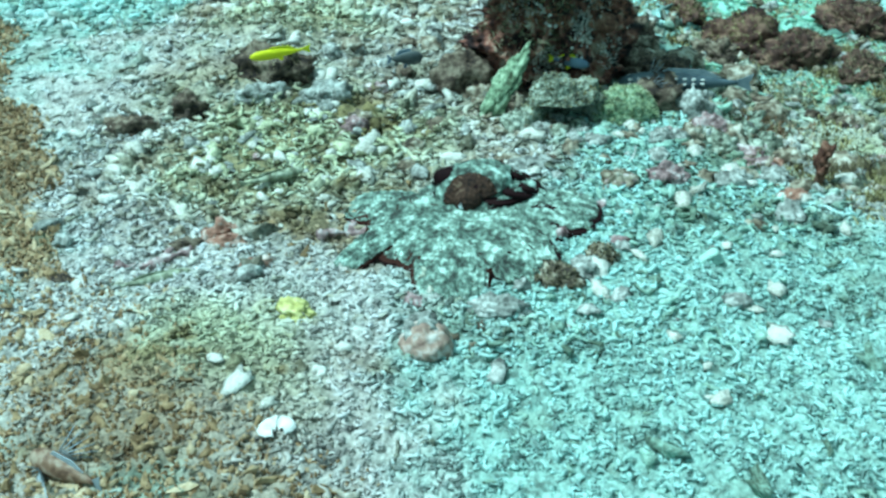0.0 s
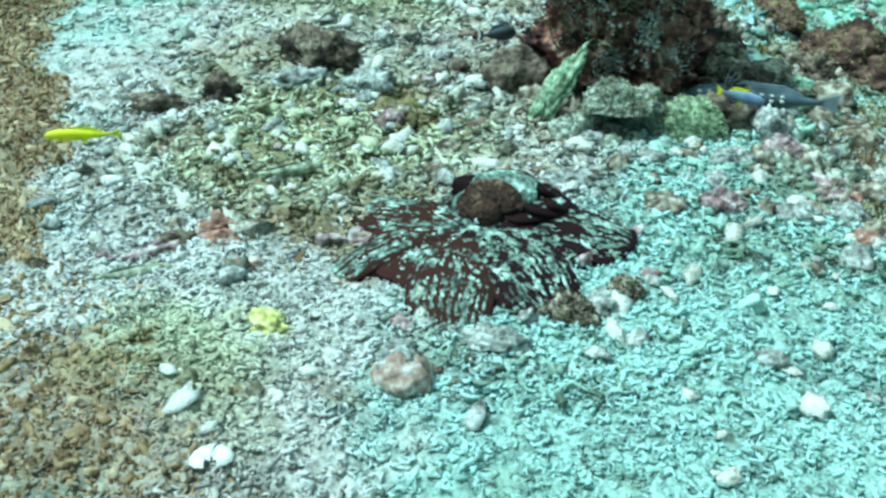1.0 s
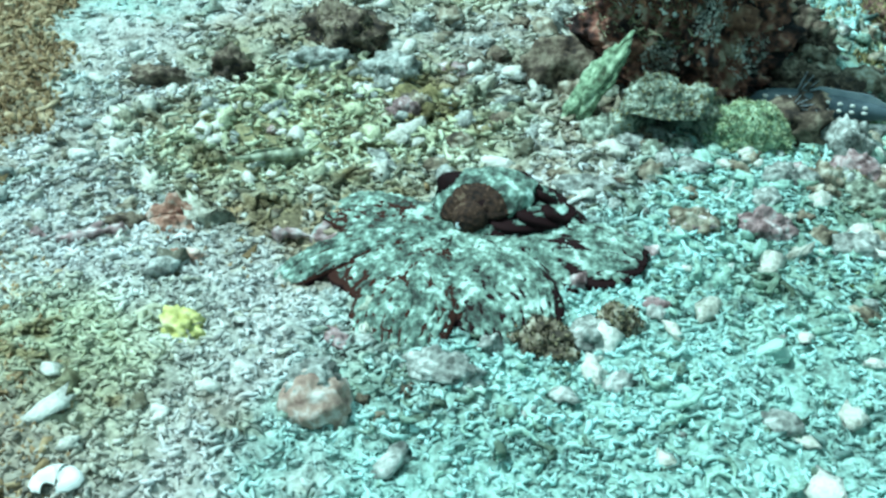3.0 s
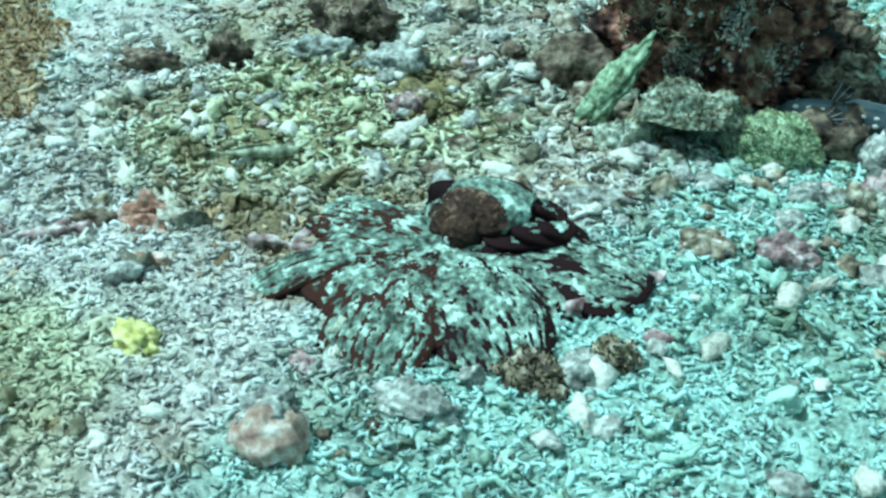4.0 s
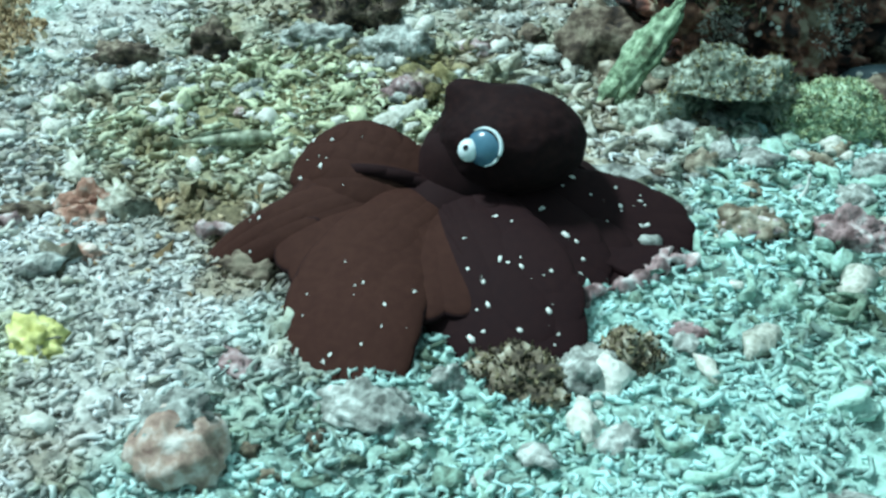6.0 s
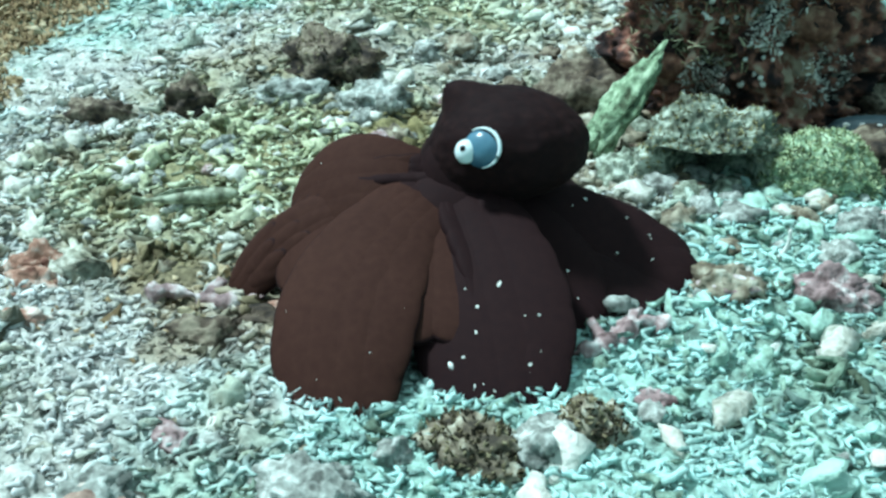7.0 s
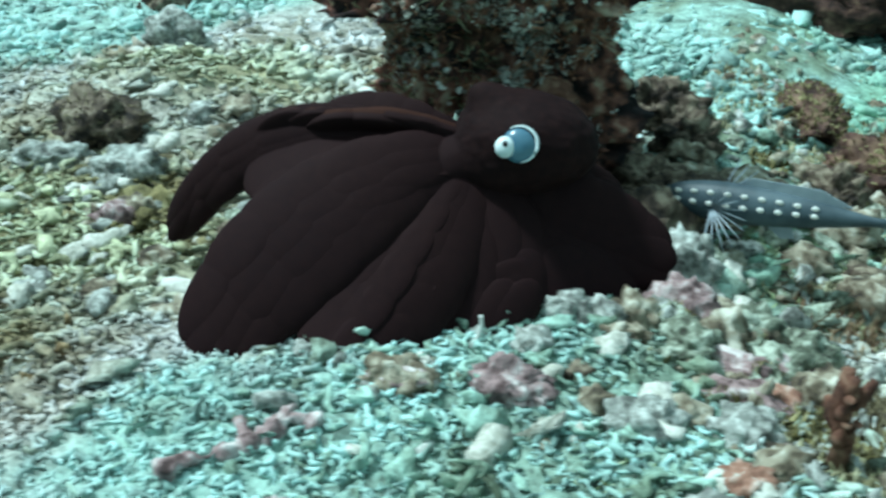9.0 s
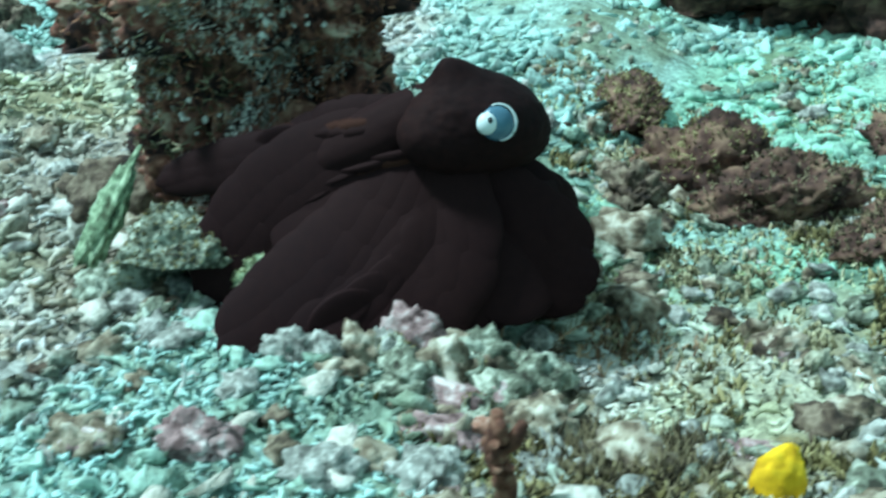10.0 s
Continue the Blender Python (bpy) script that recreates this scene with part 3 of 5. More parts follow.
def build_reef_rock():
    """The tall dark rock: an undercut column, rough all over."""
    base = Vector((0.211, 2.145, -0.03))
    v, f = ICO7
    out = []
    for p in v:
        q = Vector(p)
        h = (q.z + 1) / 2
        waist = (0.98 + 0.14 * math.sin(math.pi * min(1, h * 0.9 + 0.06))) * (1.0 if q.z > -0.9 else 1.0)
        rim = math.sqrt(max(1e-4, q.x * q.x + q.y * q.y))
        waist *= min(1.0, 0.82 / rim) if h < 0.5 and rim > 0.82 else 1.0
        waist *= 1.0 if h > 0.5 else min(1.6, 0.82 / max(rim, 0.3))
        k = 1 + 0.26 * fractal(q * 2.3 + Vector((4.1, 0.3, 7.7)), 6) + 0.15 * (0.35 - abs(noise.noise(q * 5.3))) * 2 - 0.22 * max(0, noise.noise(q * 7.1) - 0.1) + 0.13 * fractal(q * 9.0, 4) + 0.09 * noise.noise(q * 24.0) + 0.06 * noise.noise(q * 48.0)
        out.append((q.x * 0.158 * k * waist, q.y * 0.145 * k * waist, h * 0.50 * (1 + 0.08 * (k - 1))))
    me = mesh_of("reef_rock", out, f, BOMMIE)
    rock = thing("reef_rock", me, Matrix.Translation(base), "dark reddish-brown encrusted reef rock rising from the rubble", "rock")
    rng = np.random.default_rng(5)
    front = lambda p: p.normal.y < 0.3 and 0.1 < p.center.z < 0.48
    part("algae_turf", turf_clump("algae_turf", TURF_OLIVE, surface_sampler(me, lambda p: p.normal.z > -0.3 and p.center.x < 0.02 and p.center.z > 0.12), 3600, rng, 0.013, 0.0013), rock, "olive turf algae")["kind"] = "stuff"
    part("brown_turf", turf_clump("brown_turf", TURF_RED, surface_sampler(me, lambda p: p.normal.y < 0.3 and 0.17 < p.center.z < 0.52), 4600, rng, 0.011, 0.0013), rock, "red-brown turf algae")["kind"] = "stuff"
    tuft = lambda cx, cz, rad: (lambda p: p.normal.y < 0.2 and (p.center.x - cx) ** 2 + (p.center.z - cz) ** 2 < rad * rad)
    for cx, cz, rad in ((0.085, 0.225, 0.045), (0.02, 0.30, 0.05), (-0.08, 0.20, 0.035), (-0.03, 0.10, 0.03), (0.10, 0.10, 0.03), (0.04, 0.17, 0.025), (-0.10, 0.32, 0.04), (0.09, 0.31, 0.035), (0.06, 0.24, 0.03), (-0.05, 0.26, 0.03)):
        part("soft_coral", turf_clump("soft_coral", SOFT_CORAL, surface_sampler(me, tuft(cx, cz, rad)), 480, rng, 0.007, 0.0016), rock, "grey-white tufted soft coral")["kind"] = "stuff"
    pick = surface_sampler(me, front)
    knob_v, knob_f = ICO2
    faced = surface_sampler(me, lambda p: p.normal.y < -0.5 and abs(p.center.x) < 0.08 and 0.06 < p.center.z < 0.4)
    for i in range(9):
        c, nrm = faced(rng)
        s = rng.uniform(0.015, 0.030)
        c = c - nrm * s * 0.55
        lump = [(c[0] + a * s * (1 + 0.3 * fractal(Vector((a, b, d)) * 2 + Vector((i, 0, 0)))), c[1] + b * s * 0.7, c[2] + d * s * 0.8) for a, b, d in ICO3[0]]
        part("red_sponge", mesh_of("red_sponge", lump, ICO3[1], SPONGE_RED), rock, "rust-red encrusting sponge")
    right = surface_sampler(me, lambda p: p.normal.y < 0.4 and p.normal.x > -0.3 and p.center.z > 0.10)
    shape = np.array([tuple(Vector(q) * (1 + 0.35 * noise.noise(Vector(q) * 2.2))) for q in knob_v])
    for cluster in range(17):
        c0, n0 = (right if cluster < 11 else pick)(rng)
        near = [p for p in me.polygons if (p.center - c0).length < 0.022 and p.normal.dot(n0) > 0.2]
        for _ in range(int(rng.integers(4, 10))):
            p = near[int(rng.integers(len(near)))]
            s = rng.uniform(0.0014, 0.0040)
            up = Vector(p.normal).to_track_quat("Z", "Y").to_matrix()
            blob = [Vector(p.center) + up @ Vector((a * s, b * s, d * s * 1.5 + s * 0.4)) for a, b, d in shape]
            part("polyp", mesh_of("polyp", blob, knob_f, POLYP), rock, "small white polyp")
    return rock


build_reef_rock()


def stone(name, mat, x, y, sx, sy, sz, seed, label, rough=0.3, rz=0, rx=0, ry=0, lift=0.0, freq=1.6, level=ICO4, category="stone", rough_more=0.0):
    me = rock_mesh(name, mat, sx, sy, sz, seed, rough + rough_more, freq, level)
    return thing(name, me, pose(x, y, on_bed(x, y, 0.006) + lift, rx, ry, rz), label, category)


# leaning slab, hollow stone and green hump at the foot of the reef rock
slab = thing("slab", rock_mesh("slab", GREEN_FILM, 0.070, 0.022, 0.010, 21, 0.42, 2.2, ICO4, 0.9), pose(0.100, 1.965, 0.048, 38, -55, 20), "green turfed coral slab leaning on the reef rock", "stone")


def build_hollow_stone():
    """A turfed boulder with a wide dark mouth low in its near side."""
    v, f = ICO6
    out = []
    for p in v:
        q = Vector(p)
        k = 1 + 0.26 * fractal(q * 2.0 + Vector((3.1, 0, 9.2)), 5) + 0.10 * (0.3 - abs(noise.noise(q * 6))) + 0.07 * noise.noise(q * 14) + 0.05 * noise.noise(q * 30)
        x, y, z = q.x * 0.084 * k, q.y * 0.056 * k, max(-0.3, q.z) * 0.070 * k
        mouth = math.exp(-((q.x - 0.05) / 0.62) ** 4) * float(smooth_step(0.50, 0.30, q.z)) * float(smooth_step(-0.15, -0.45, q.y))
        out.append((x, y * (1 - mouth) + 0.022 * mouth, z + 0.021))
    me = mesh_of("hollow_stone", out, f, STONE_GREEN)
    ob = thing("hollow_stone", me, pose(0.212, 1.925, on_bed(0.212, 1.925, 0.004)), "grey-green turfed stone with a dark hollow", "stone")
    part("turf", turf_clump("turf", TURF_GREEN, surface_sampler(me, lambda p: p.normal.z > 0.1), 1400, np.random.default_rng(62), 0.005, 0.0011), ob, "olive turf")["kind"] = "stuff"
    for x, y, s in ((0.115, 1.905, 0.030), (0.300, 1.915, 0.028)):
        stone("stone", STONE_GREEN, x, y, s, s * 0.8, s * 0.9, int(x * 1000), "rough grey-green stone beside a hollow", 0.42, 30)


build_hollow_stone()
hump = stone("green_hump", GREEN_FILM, 0.325, 1.925, 0.060, 0.050, 0.052, 46, "bright green turf-covered coral hump", 0.16, 0, freq=1.7, level=ICO6)
part("turf", turf_clump("turf", TURF_BRIGHT, surface_sampler(hump.data, lambda p: p.normal.z > 0.0), 3400, np.random.default_rng(61), 0.0042, 0.0010), hump, "bright green turf")["kind"] = "stuff"
stone("dark_stone", STONE_DARK, 0.40, 1.99, 0.06, 0.05, 0.05, 47, "dark stone beside the green hump", 0.4, 40)
stone("dark_stone", STONE_DARK, 0.02, 2.10, 0.06, 0.05, 0.055, 48, "dark silted stone at the foot of the reef rock", 0.4, 10)

# both rows: dark stones added in place of shade right of the reef rock
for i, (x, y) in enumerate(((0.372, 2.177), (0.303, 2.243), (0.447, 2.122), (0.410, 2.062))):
    stone("dark_stone", STONE_DARK, x, y, 0.06, 0.05, 0.035, 300 + i, "dark stone added for the shade beside the reef rock", 0.5, i * 40, freq=2.2, level=ICO5)
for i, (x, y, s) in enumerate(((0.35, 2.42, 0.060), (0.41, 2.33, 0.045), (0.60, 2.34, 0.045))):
    stone("dark_stone", STONE_DARK, x, y, s, s * 0.8, s * 0.85, 320 + i, "dark stone added for the shade beside the reef rock", 0.45, i * 50, freq=2.2, level=ICO5)
# stones lying about
ROCKS = (
    ("tufted_rock", STONE_DARK, (-0.370, 2.144), 0.085, 0.05, 0.05, "brown turf-covered rock among rubble"),
    ("grey_stone", STONE, (-0.257, 2.035), 0.045, 0.028, 0.028, "pale grey rounded coral stone"),
    ("grey_stone", STONE, (-0.390, 2.055), 0.05, 0.025, 0.022, "pale grey rounded coral stone"),
    ("dark_stone", STONE_DARK, (-0.524, 2.000), 0.035, 0.03, 0.032, "dark brown stone in pale rubble"),
    ("dark_stone", STONE_DARK, (-0.619, 1.923), 0.05, 0.03, 0.022, "dark brown stone in pale rubble"),
    ("oblong_stone", STONE, (0.127, 1.716), 0.038, 0.016, 0.018, "pale oblong coral stone"),
    ("oblong_stone", STONE_DARK, (0.162, 1.728), 0.018, 0.015, 0.014, "dark end of an oblong coral stone"),
    ("pink_stone", STONE_PINK, (0.353, 1.666), 0.028, 0.022, 0.024, "stone with a pink coralline crust"),
    ("pink_stone", STONE_PINK, (0.272, 1.639), 0.026, 0.02, 0.018, "stone with a pink coralline crust"),
    ("red_stone", STONE_ROSE, (-0.051, 1.194), 0.036, 0.032, 0.032, "rounded stone with a rust-red face"),
    ("pale_stone", STONE, (0.088, 1.344), 0.012, 0.012, 0.016, "small white coral stone"),
    ("pale_stone", STONE, (0.046, 1.285), 0.045, 0.022, 0.018, "pale knobbly coral stone"),
    ("pink_stone", STONE_PINK, (0.248, 1.466), 0.016, 0.013, 0.012, "stone with a pink coralline crust"),
    ("brown_stone", STONE_MIXED, (0.138, 1.370), 0.038, 0.028, 0.018, "dark brown algae-covered stone"),
    ("pale_stone", STONE, (0.186, 1.386), 0.026, 0.024, 0.020, "pale knobbly coral stone"),
    ("brown_stone", STONE_MIXED, (0.215, 1.414), 0.024, 0.02, 0.022, "dark brown algae-covered stone"),
    ("yellow_stone", YELLOW_PALE, (-0.233, 1.271), 0.026, 0.02, 0.02, "yellow sponge-crusted pebble on gravel"),
    ("red_twig", STONE_RED, (-0.383, 1.522), 0.025, 0.02, 0.025, "reddish broken coral stump"),
    ("red_twig", STONE_RED, (-0.312, 1.414), 0.03, 0.012, 0.012, "reddish broken coral stump"),
    ("dark_stone", STONE_DARK, (-0.431, 1.492), 0.035, 0.02, 0.014, "dark brown stone in pale rubble"),
    ("red_twig", STONE_RED, (-0.085, 1.514), 0.022, 0.014, 0.016, "rust-orange broken coral stump"),
    ("red_twig", STONE_RED, (-0.088, 1.528), 0.024, 0.014, 0.014, "rust-orange broken coral stump"),
    ("dark_stone", STONE_DARK, (-0.137, 1.446), 0.032, 0.018, 0.016, "dark brown stone in pale rubble"),
    # the next two dark stones stand in for brown shadows among the rubble
    ("dark_stone", STONE_DARK, (-0.141, 1.611), 0.03, 0.016, 0.012, "dark brown stone in pale rubble"),
    ("dark_stone", STONE_DARK, (-0.104, 1.494), 0.03, 0.014, 0.012, "dark brown stone in pale rubble"),
    ("red_twig", STONE_RED, (-0.368, 1.496), 0.028, 0.016, 0.016, "reddish broken coral stump"),
    ("pale_stone", STONE, (0.462, 1.945), 0.034, 0.026, 0.044, "tall knobbly pink-white coral stone"),
    ("pink_stone", STONE_PINK, (0.525, 1.800), 0.042, 0.018, 0.020, "long stone with a pink coralline crust"),
    ("pink_stone", STONE_PINK, (0.356, 1.673), 0.026, 0.018, 0.018, "stone with a pink coralline crust"),
    ("pink_stone", STONE_PINK, (0.359, 1.668), 0.030, 0.02, 0.020, "stone with a pink coralline crust"),
    ("pink_stone", STONE_PINK, (0.534, 1.745), 0.038, 0.018, 0.018, "long stone with a pink coralline crust"),
    ("grey_stone", STONE, (0.466, 1.654), 0.028, 0.022, 0.02, "pale grey rounded coral stone"),
    ("blue_stone", STONE, (0.545, 1.677), 0.026, 0.022, 0.022, "bluish-grey rounded stone in rubble"),
    ("orange_stone", STONE_RED, (0.554, 1.595), 0.02, 0.018, 0.018, "orange-crusted pebble lying in rubble"),
    ("brown_stone", STONE_MIXED, (0.267, 1.642), 0.03, 0.02, 0.02, "dark brown algae-covered stone"),
    ("pale_stone", STONE, (0.375, 1.812), 0.024, 0.018, 0.022, "white knobbly coral stone"),
    ("pink_stone", STONE_PINK, (0.459, 1.871), 0.028, 0.02, 0.026, "stone with a pink coralline crust"),
    ("pale_stone", STONE, (-0.235, 2.034), 0.038, 0.026, 0.03, "pale rounded coral stone"),
    ("pale_stone", STONE, (-0.533, 2.596), 0.055, 0.04, 0.05, "pale rounded coral stone"),
    ("dark_stone", STONE_DARK, (-0.772, 2.946), 0.05, 0.04, 0.05, "dark brown stone in pale rubble"),
    ("pink_stone", STONE_PINK, (0.372, 1.670), 0.022, 0.018, 0.016, "stone with a pink coralline crust"),
    ("brown_stone", STONE_MIXED, (0.280, 1.642), 0.026, 0.02, 0.02, "dark brown algae-covered stone"),
    ("grey_stone", STONE, (0.479, 1.659), 0.022, 0.02, 0.02, "pale grey rounded coral stone"),
    ("blue_stone", STONE, (0.550, 1.689), 0.022, 0.018, 0.016, "bluish-grey rounded stone in rubble"),
    ("pale_stone", STONE, (0.475, 1.864), 0.028, 0.02, 0.026, "knobbly pink-white coral stone"),
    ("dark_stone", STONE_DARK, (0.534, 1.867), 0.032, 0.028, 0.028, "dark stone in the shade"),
    ("oblong_stone", STONE, (0.147, 1.717), 0.035, 0.016, 0.016, "pale oblong coral stone"),
    ("pale_stone", STONE, (0.381, 1.803), 0.018, 0.015, 0.020, "pale knobbly coral stone"),
    ("grey_stone", STONE, (0.405, 1.816), 0.022, 0.016, 0.018, "pale grey rounded coral stone"),
    ("brown_stone", STONE_MIXED, (0.431, 1.830), 0.022, 0.016, 0.024, "dark brown algae-covered stone"),
    ("pale_stone", STONE, (0.459, 1.840), 0.020, 0.016, 0.026, "pale knobbly coral stone"),
    ("green_stone", STONE_GREEN, (0.513, 1.856), 0.026, 0.018, 0.024, "knobbly stone with thin green turf"),
    ("brown_stone", STONE_MIXED, (0.550, 1.874), 0.024, 0.018, 0.026, "dark brown algae-covered stone"),
    ("green_stone", STONE_GREEN, (0.585, 1.892), 0.026, 0.018, 0.022, "knobbly stone with thin green turf"),
    ("brown_stone", STONE_MIXED, (0.791, 2.006), 0.026, 0.02, 0.016, "dark brown algae-covered stone"),
    ("brown_stone", STONE_MIXED, (0.859, 1.885), 0.026, 0.02, 0.018, "dark brown algae-covered stone"),
    ("brown_stone", STONE_MIXED, (0.690, 2.345), 0.028, 0.02, 0.015, "dark brown algae-covered stone"),
    ("brown_stone", STONE_MIXED, (0.681, 1.754), 0.03, 0.022, 0.02, "dark brown algae-covered stone"),
    ("pink_stone", STONE_PINK, (0.472, 1.860), 0.036, 0.024, 0.036, "knobbly white and pink coral stone on a heap"),
    ("green_stone", STONE_GREEN, (0.528, 1.868), 0.034, 0.026, 0.034, "grey-green turfed stone in a heap"),
    ("green_stone", STONE_GREEN, (0.574, 1.872), 0.034, 0.028, 0.030, "grey-green turfed stone in a heap"),
    ("brown_stone", STONE_MIXED, (0.506, 1.832), 0.030, 0.026, 0.032, "dark brown algae-covered stone in a heap"),
    ("green_stone", STONE_GREEN, (0.485, 1.812), 0.030, 0.024, 0.026, "knobbly stone with thin green turf"),
    ("green_stone", STONE_GREEN, (0.562, 1.828), 0.030, 0.026, 0.028, "knobbly stone with thin green turf"),
    ("brown_stone", STONE_MIXED, (0.604, 1.795), 0.030, 0.024, 0.026, "dark brown algae-covered stone in a heap"),
    ("red_stone", STONE_RED, (0.566, 1.760), 0.020, 0.015, 0.018, "small stone with a coral-red crust"),
)
for i, (name, mat, (x, y), sx, sy, sz, label) in enumerate(ROCKS):
    ob = stone(name, mat, x, y, sx, sy, sz, 60 + i, label, 0.10 if name == "red_stone" else 0.34, (i * 47) % 50 - 25, level=ICO4, rough_more=0.12)
    if name == "tufted_rock" or name == "brown_stone" and y < 1.5:
        part("turf", turf_clump("turf", TURF_DARK, surface_sampler(ob.data, lambda p: p.normal.z > -0.1), 420, np.random.default_rng(400 + i), 0.005, 0.0016), ob, "brown algal turf")["kind"] = "stuff"

cap_z = on_bed(-0.051, 1.194) + 0.025
thing("coral_crust", rock_mesh("coral_crust", STONE, 0.024, 0.021, 0.012, 91, 0.42, 2.2, ICO4), pose(-0.055, 1.205, cap_z, 6, -8, 30), "whitish coral crust on a rust-red stone", "coral")


def build_loose_stones():
    """Fist- and finger-sized stones strewn in three drifts."""
    rng = np.random.default_rng(77)
    looks = ((STONE, "pale grey broken coral stone"), (STONE_MIXED, "mottled brown and grey coral stone"), (STONE_PINK, "stone with a pinkish coralline crust"), (STONE_GREEN, "stone with thin green turf"), (STONE_RED, "small rust-crusted coral stone"), (STONE_DARK, "small dark brown stone"))
    shapes = {}
    for mat, label in looks:
        shapes[label] = [rock_mesh("loose_stone", mat, 1.0, rng.uniform(0.6, 0.85), rng.uniform(0.5, 0.8), 500 + len(shapes) * 5 + k, 0.50, 2.6, ICO3) for k in range(3)]
    drifts = (
        (52, 0.25, 0.92, 1.50, 2.15, (0.26, 0.28, 0.20, 0.10, 0.06, 0.10), 0.008, 0.024),
        (44, -0.40, 0.28, 1.66, 2.15, (0.55, 0.25, 0.04, 0.04, 0.02, 0.10), 0.009, 0.026),
        (22, 0.42, 0.98, 1.62, 2.25, (0.10, 0.45, 0.05, 0.15, 0.03, 0.22), 0.020, 0.042),
        (24, -0.10, 0.34, 1.19, 1.36, (0.55, 0.25, 0.10, 0.05, 0.02, 0.03), 0.006, 0.018),
        (26, 0.10, 0.36, 1.86, 2.12, (0.25, 0.30, 0.03, 0.22, 0.02, 0.18), 0.016, 0.036),
        # dark-heavy drift, put where shade lies right of the reef rock
        (20, 0.40, 0.66, 2.08, 2.50, (0.05, 0.32, 0.03, 0.20, 0.0, 0.40), 0.020, 0.045),
        (20, 0.30, 0.52, 1.77, 1.86, (0.34, 0.26, 0.18, 0.12, 0.04, 0.06), 0.010, 0.022),
        (36, -0.12, 0.24, 1.68, 1.96, (0.40, 0.34, 0.0, 0.11, 0.02, 0.13), 0.009, 0.026),
        (30, 0.36, 0.78, 1.52, 1.86, (0.26, 0.26, 0.22, 0.14, 0.06, 0.06), 0.010, 0.028),
        (46, -0.26, 0.14, 1.92, 2.30, (0.34, 0.40, 0.0, 0.08, 0.0, 0.18), 0.013, 0.032),
        (40, -0.12, 0.14, 2.26, 2.62, (0.16, 0.40, 0.0, 0.10, 0.0, 0.34), 0.014, 0.036),
        (20, -0.62, -0.20, 1.38, 1.62, (0.35, 0.30, 0.05, 0.02, 0.12, 0.16), 0.007, 0.018),
    )
    for count, x0, x1, y0, y1, share, lo, hi in drifts:
        for _ in range(round(count * 0.7)):
            x, y = rng.uniform(x0, x1), rng.uniform(y0, y1)
            label = looks[int(rng.choice(6, p=share))][1]
            if math.hypot(x - 0.795, y - 1.72) < 0.05:
                continue
            s = lo + (hi - lo) * rng.uniform() ** 2
            ob = new("loose_stone", shapes[label][int(rng.integers(3))])
            ob.matrix_basis = pose(x, y, on_bed(x, y, 0.003), rng.normal(0, 10), rng.normal(0, 10), rng.uniform(0, 360)) @ Matrix.Diagonal((s, s, s, 1))
            tagged(ob, label, "stone", "loose stones")


build_loose_stones()

# the dark rocks down the slope and the far reef
FAR_ROCKS = (
    (0.68, 2.44, 0.095, 0.075, 0.064, "dark brown reef rock down the slope"),
    (0.78, 2.36, 0.095, 0.065, 0.048, "dark reddish reef rock down the slope"),
    (0.90, 2.28, 0.08, 0.05, 0.030, "orange-brown reef rock down the slope"),
    (0.55, 2.60, 0.10, 0.05, 0.035, "olive turfed reef rock down the slope"),
    (0.97, 2.54, 0.09, 0.06, 0.05, "dark brown reef rock down the slope"),
    (0.55, 3.30, 0.28, 0.15, 0.16, "dark reef rock far down the slope"),
    (1.05, 3.25, 0.35, 0.18, 0.18, "dark reef rock far down the slope"),
)
for i, (x, y, sx, sy, sz, label) in enumerate(FAR_ROCKS):
    boulder = stone("reef_boulder", BOULDER, x, y, sx, sy, sz, 130 + i, label, 0.36, i * 33, freq=2.0, level=ICO5, category="rock")
    if i < 5:
        part("turf", turf_clump("turf", TURF_GREEN if i in (0, 3) else TURF_DARK, surface_sampler(boulder.data, lambda p: p.normal.z > 0.05), 900, np.random.default_rng(700 + i), 0.007, 0.0016), boulder, "olive-brown algal turf")["kind"] = "stuff"


# ---- growths ----
def branching_sponge(x, y, height, label):
    rng = np.random.default_rng(9)
    z = on_bed(x, y, 0.005)
    root = tagged(new("branching_sponge"), label, "sponge")
    root.matrix_basis = pose(x, y, z)
    part("stem", tube_mesh("stem", SPONGE_RED, [(0, 0, 0), (0.004, 0.002, height * 0.3), (-0.003, 0, height * 0.62), (0.002, 0, height)], [0.009, 0.008, 0.008, 0.005], 10), root)
    for k in range(6):
        a = rng.uniform(0, 6.28)
        h = height * rng.uniform(0.15, 0.75)
        l = rng.uniform(0.010, 0.020)
        d = Vector((math.cos(a), math.sin(a), 0))
        part("branch", tube_mesh("branch", SPONGE_RED, [Vector((0, 0, h)), Vector((0, 0, h + 0.008)) + d * l * 0.6, Vector((0, 0, h + 0.024)) + d * l], [0.007, 0.0065, 0.004], 8), root)
    return root


branching_sponge(0.612, 1.655, 0.090, "rust-red branching sponge standing in rubble")
stone("yellow_sponge", SPONGE_YELLOW, 0.795, 1.72, 0.020, 0.013, 0.036, 77, "bright yellow upright sponge", 0.16, 20, category="sponge", freq=1.1, rx=-8, ry=16)


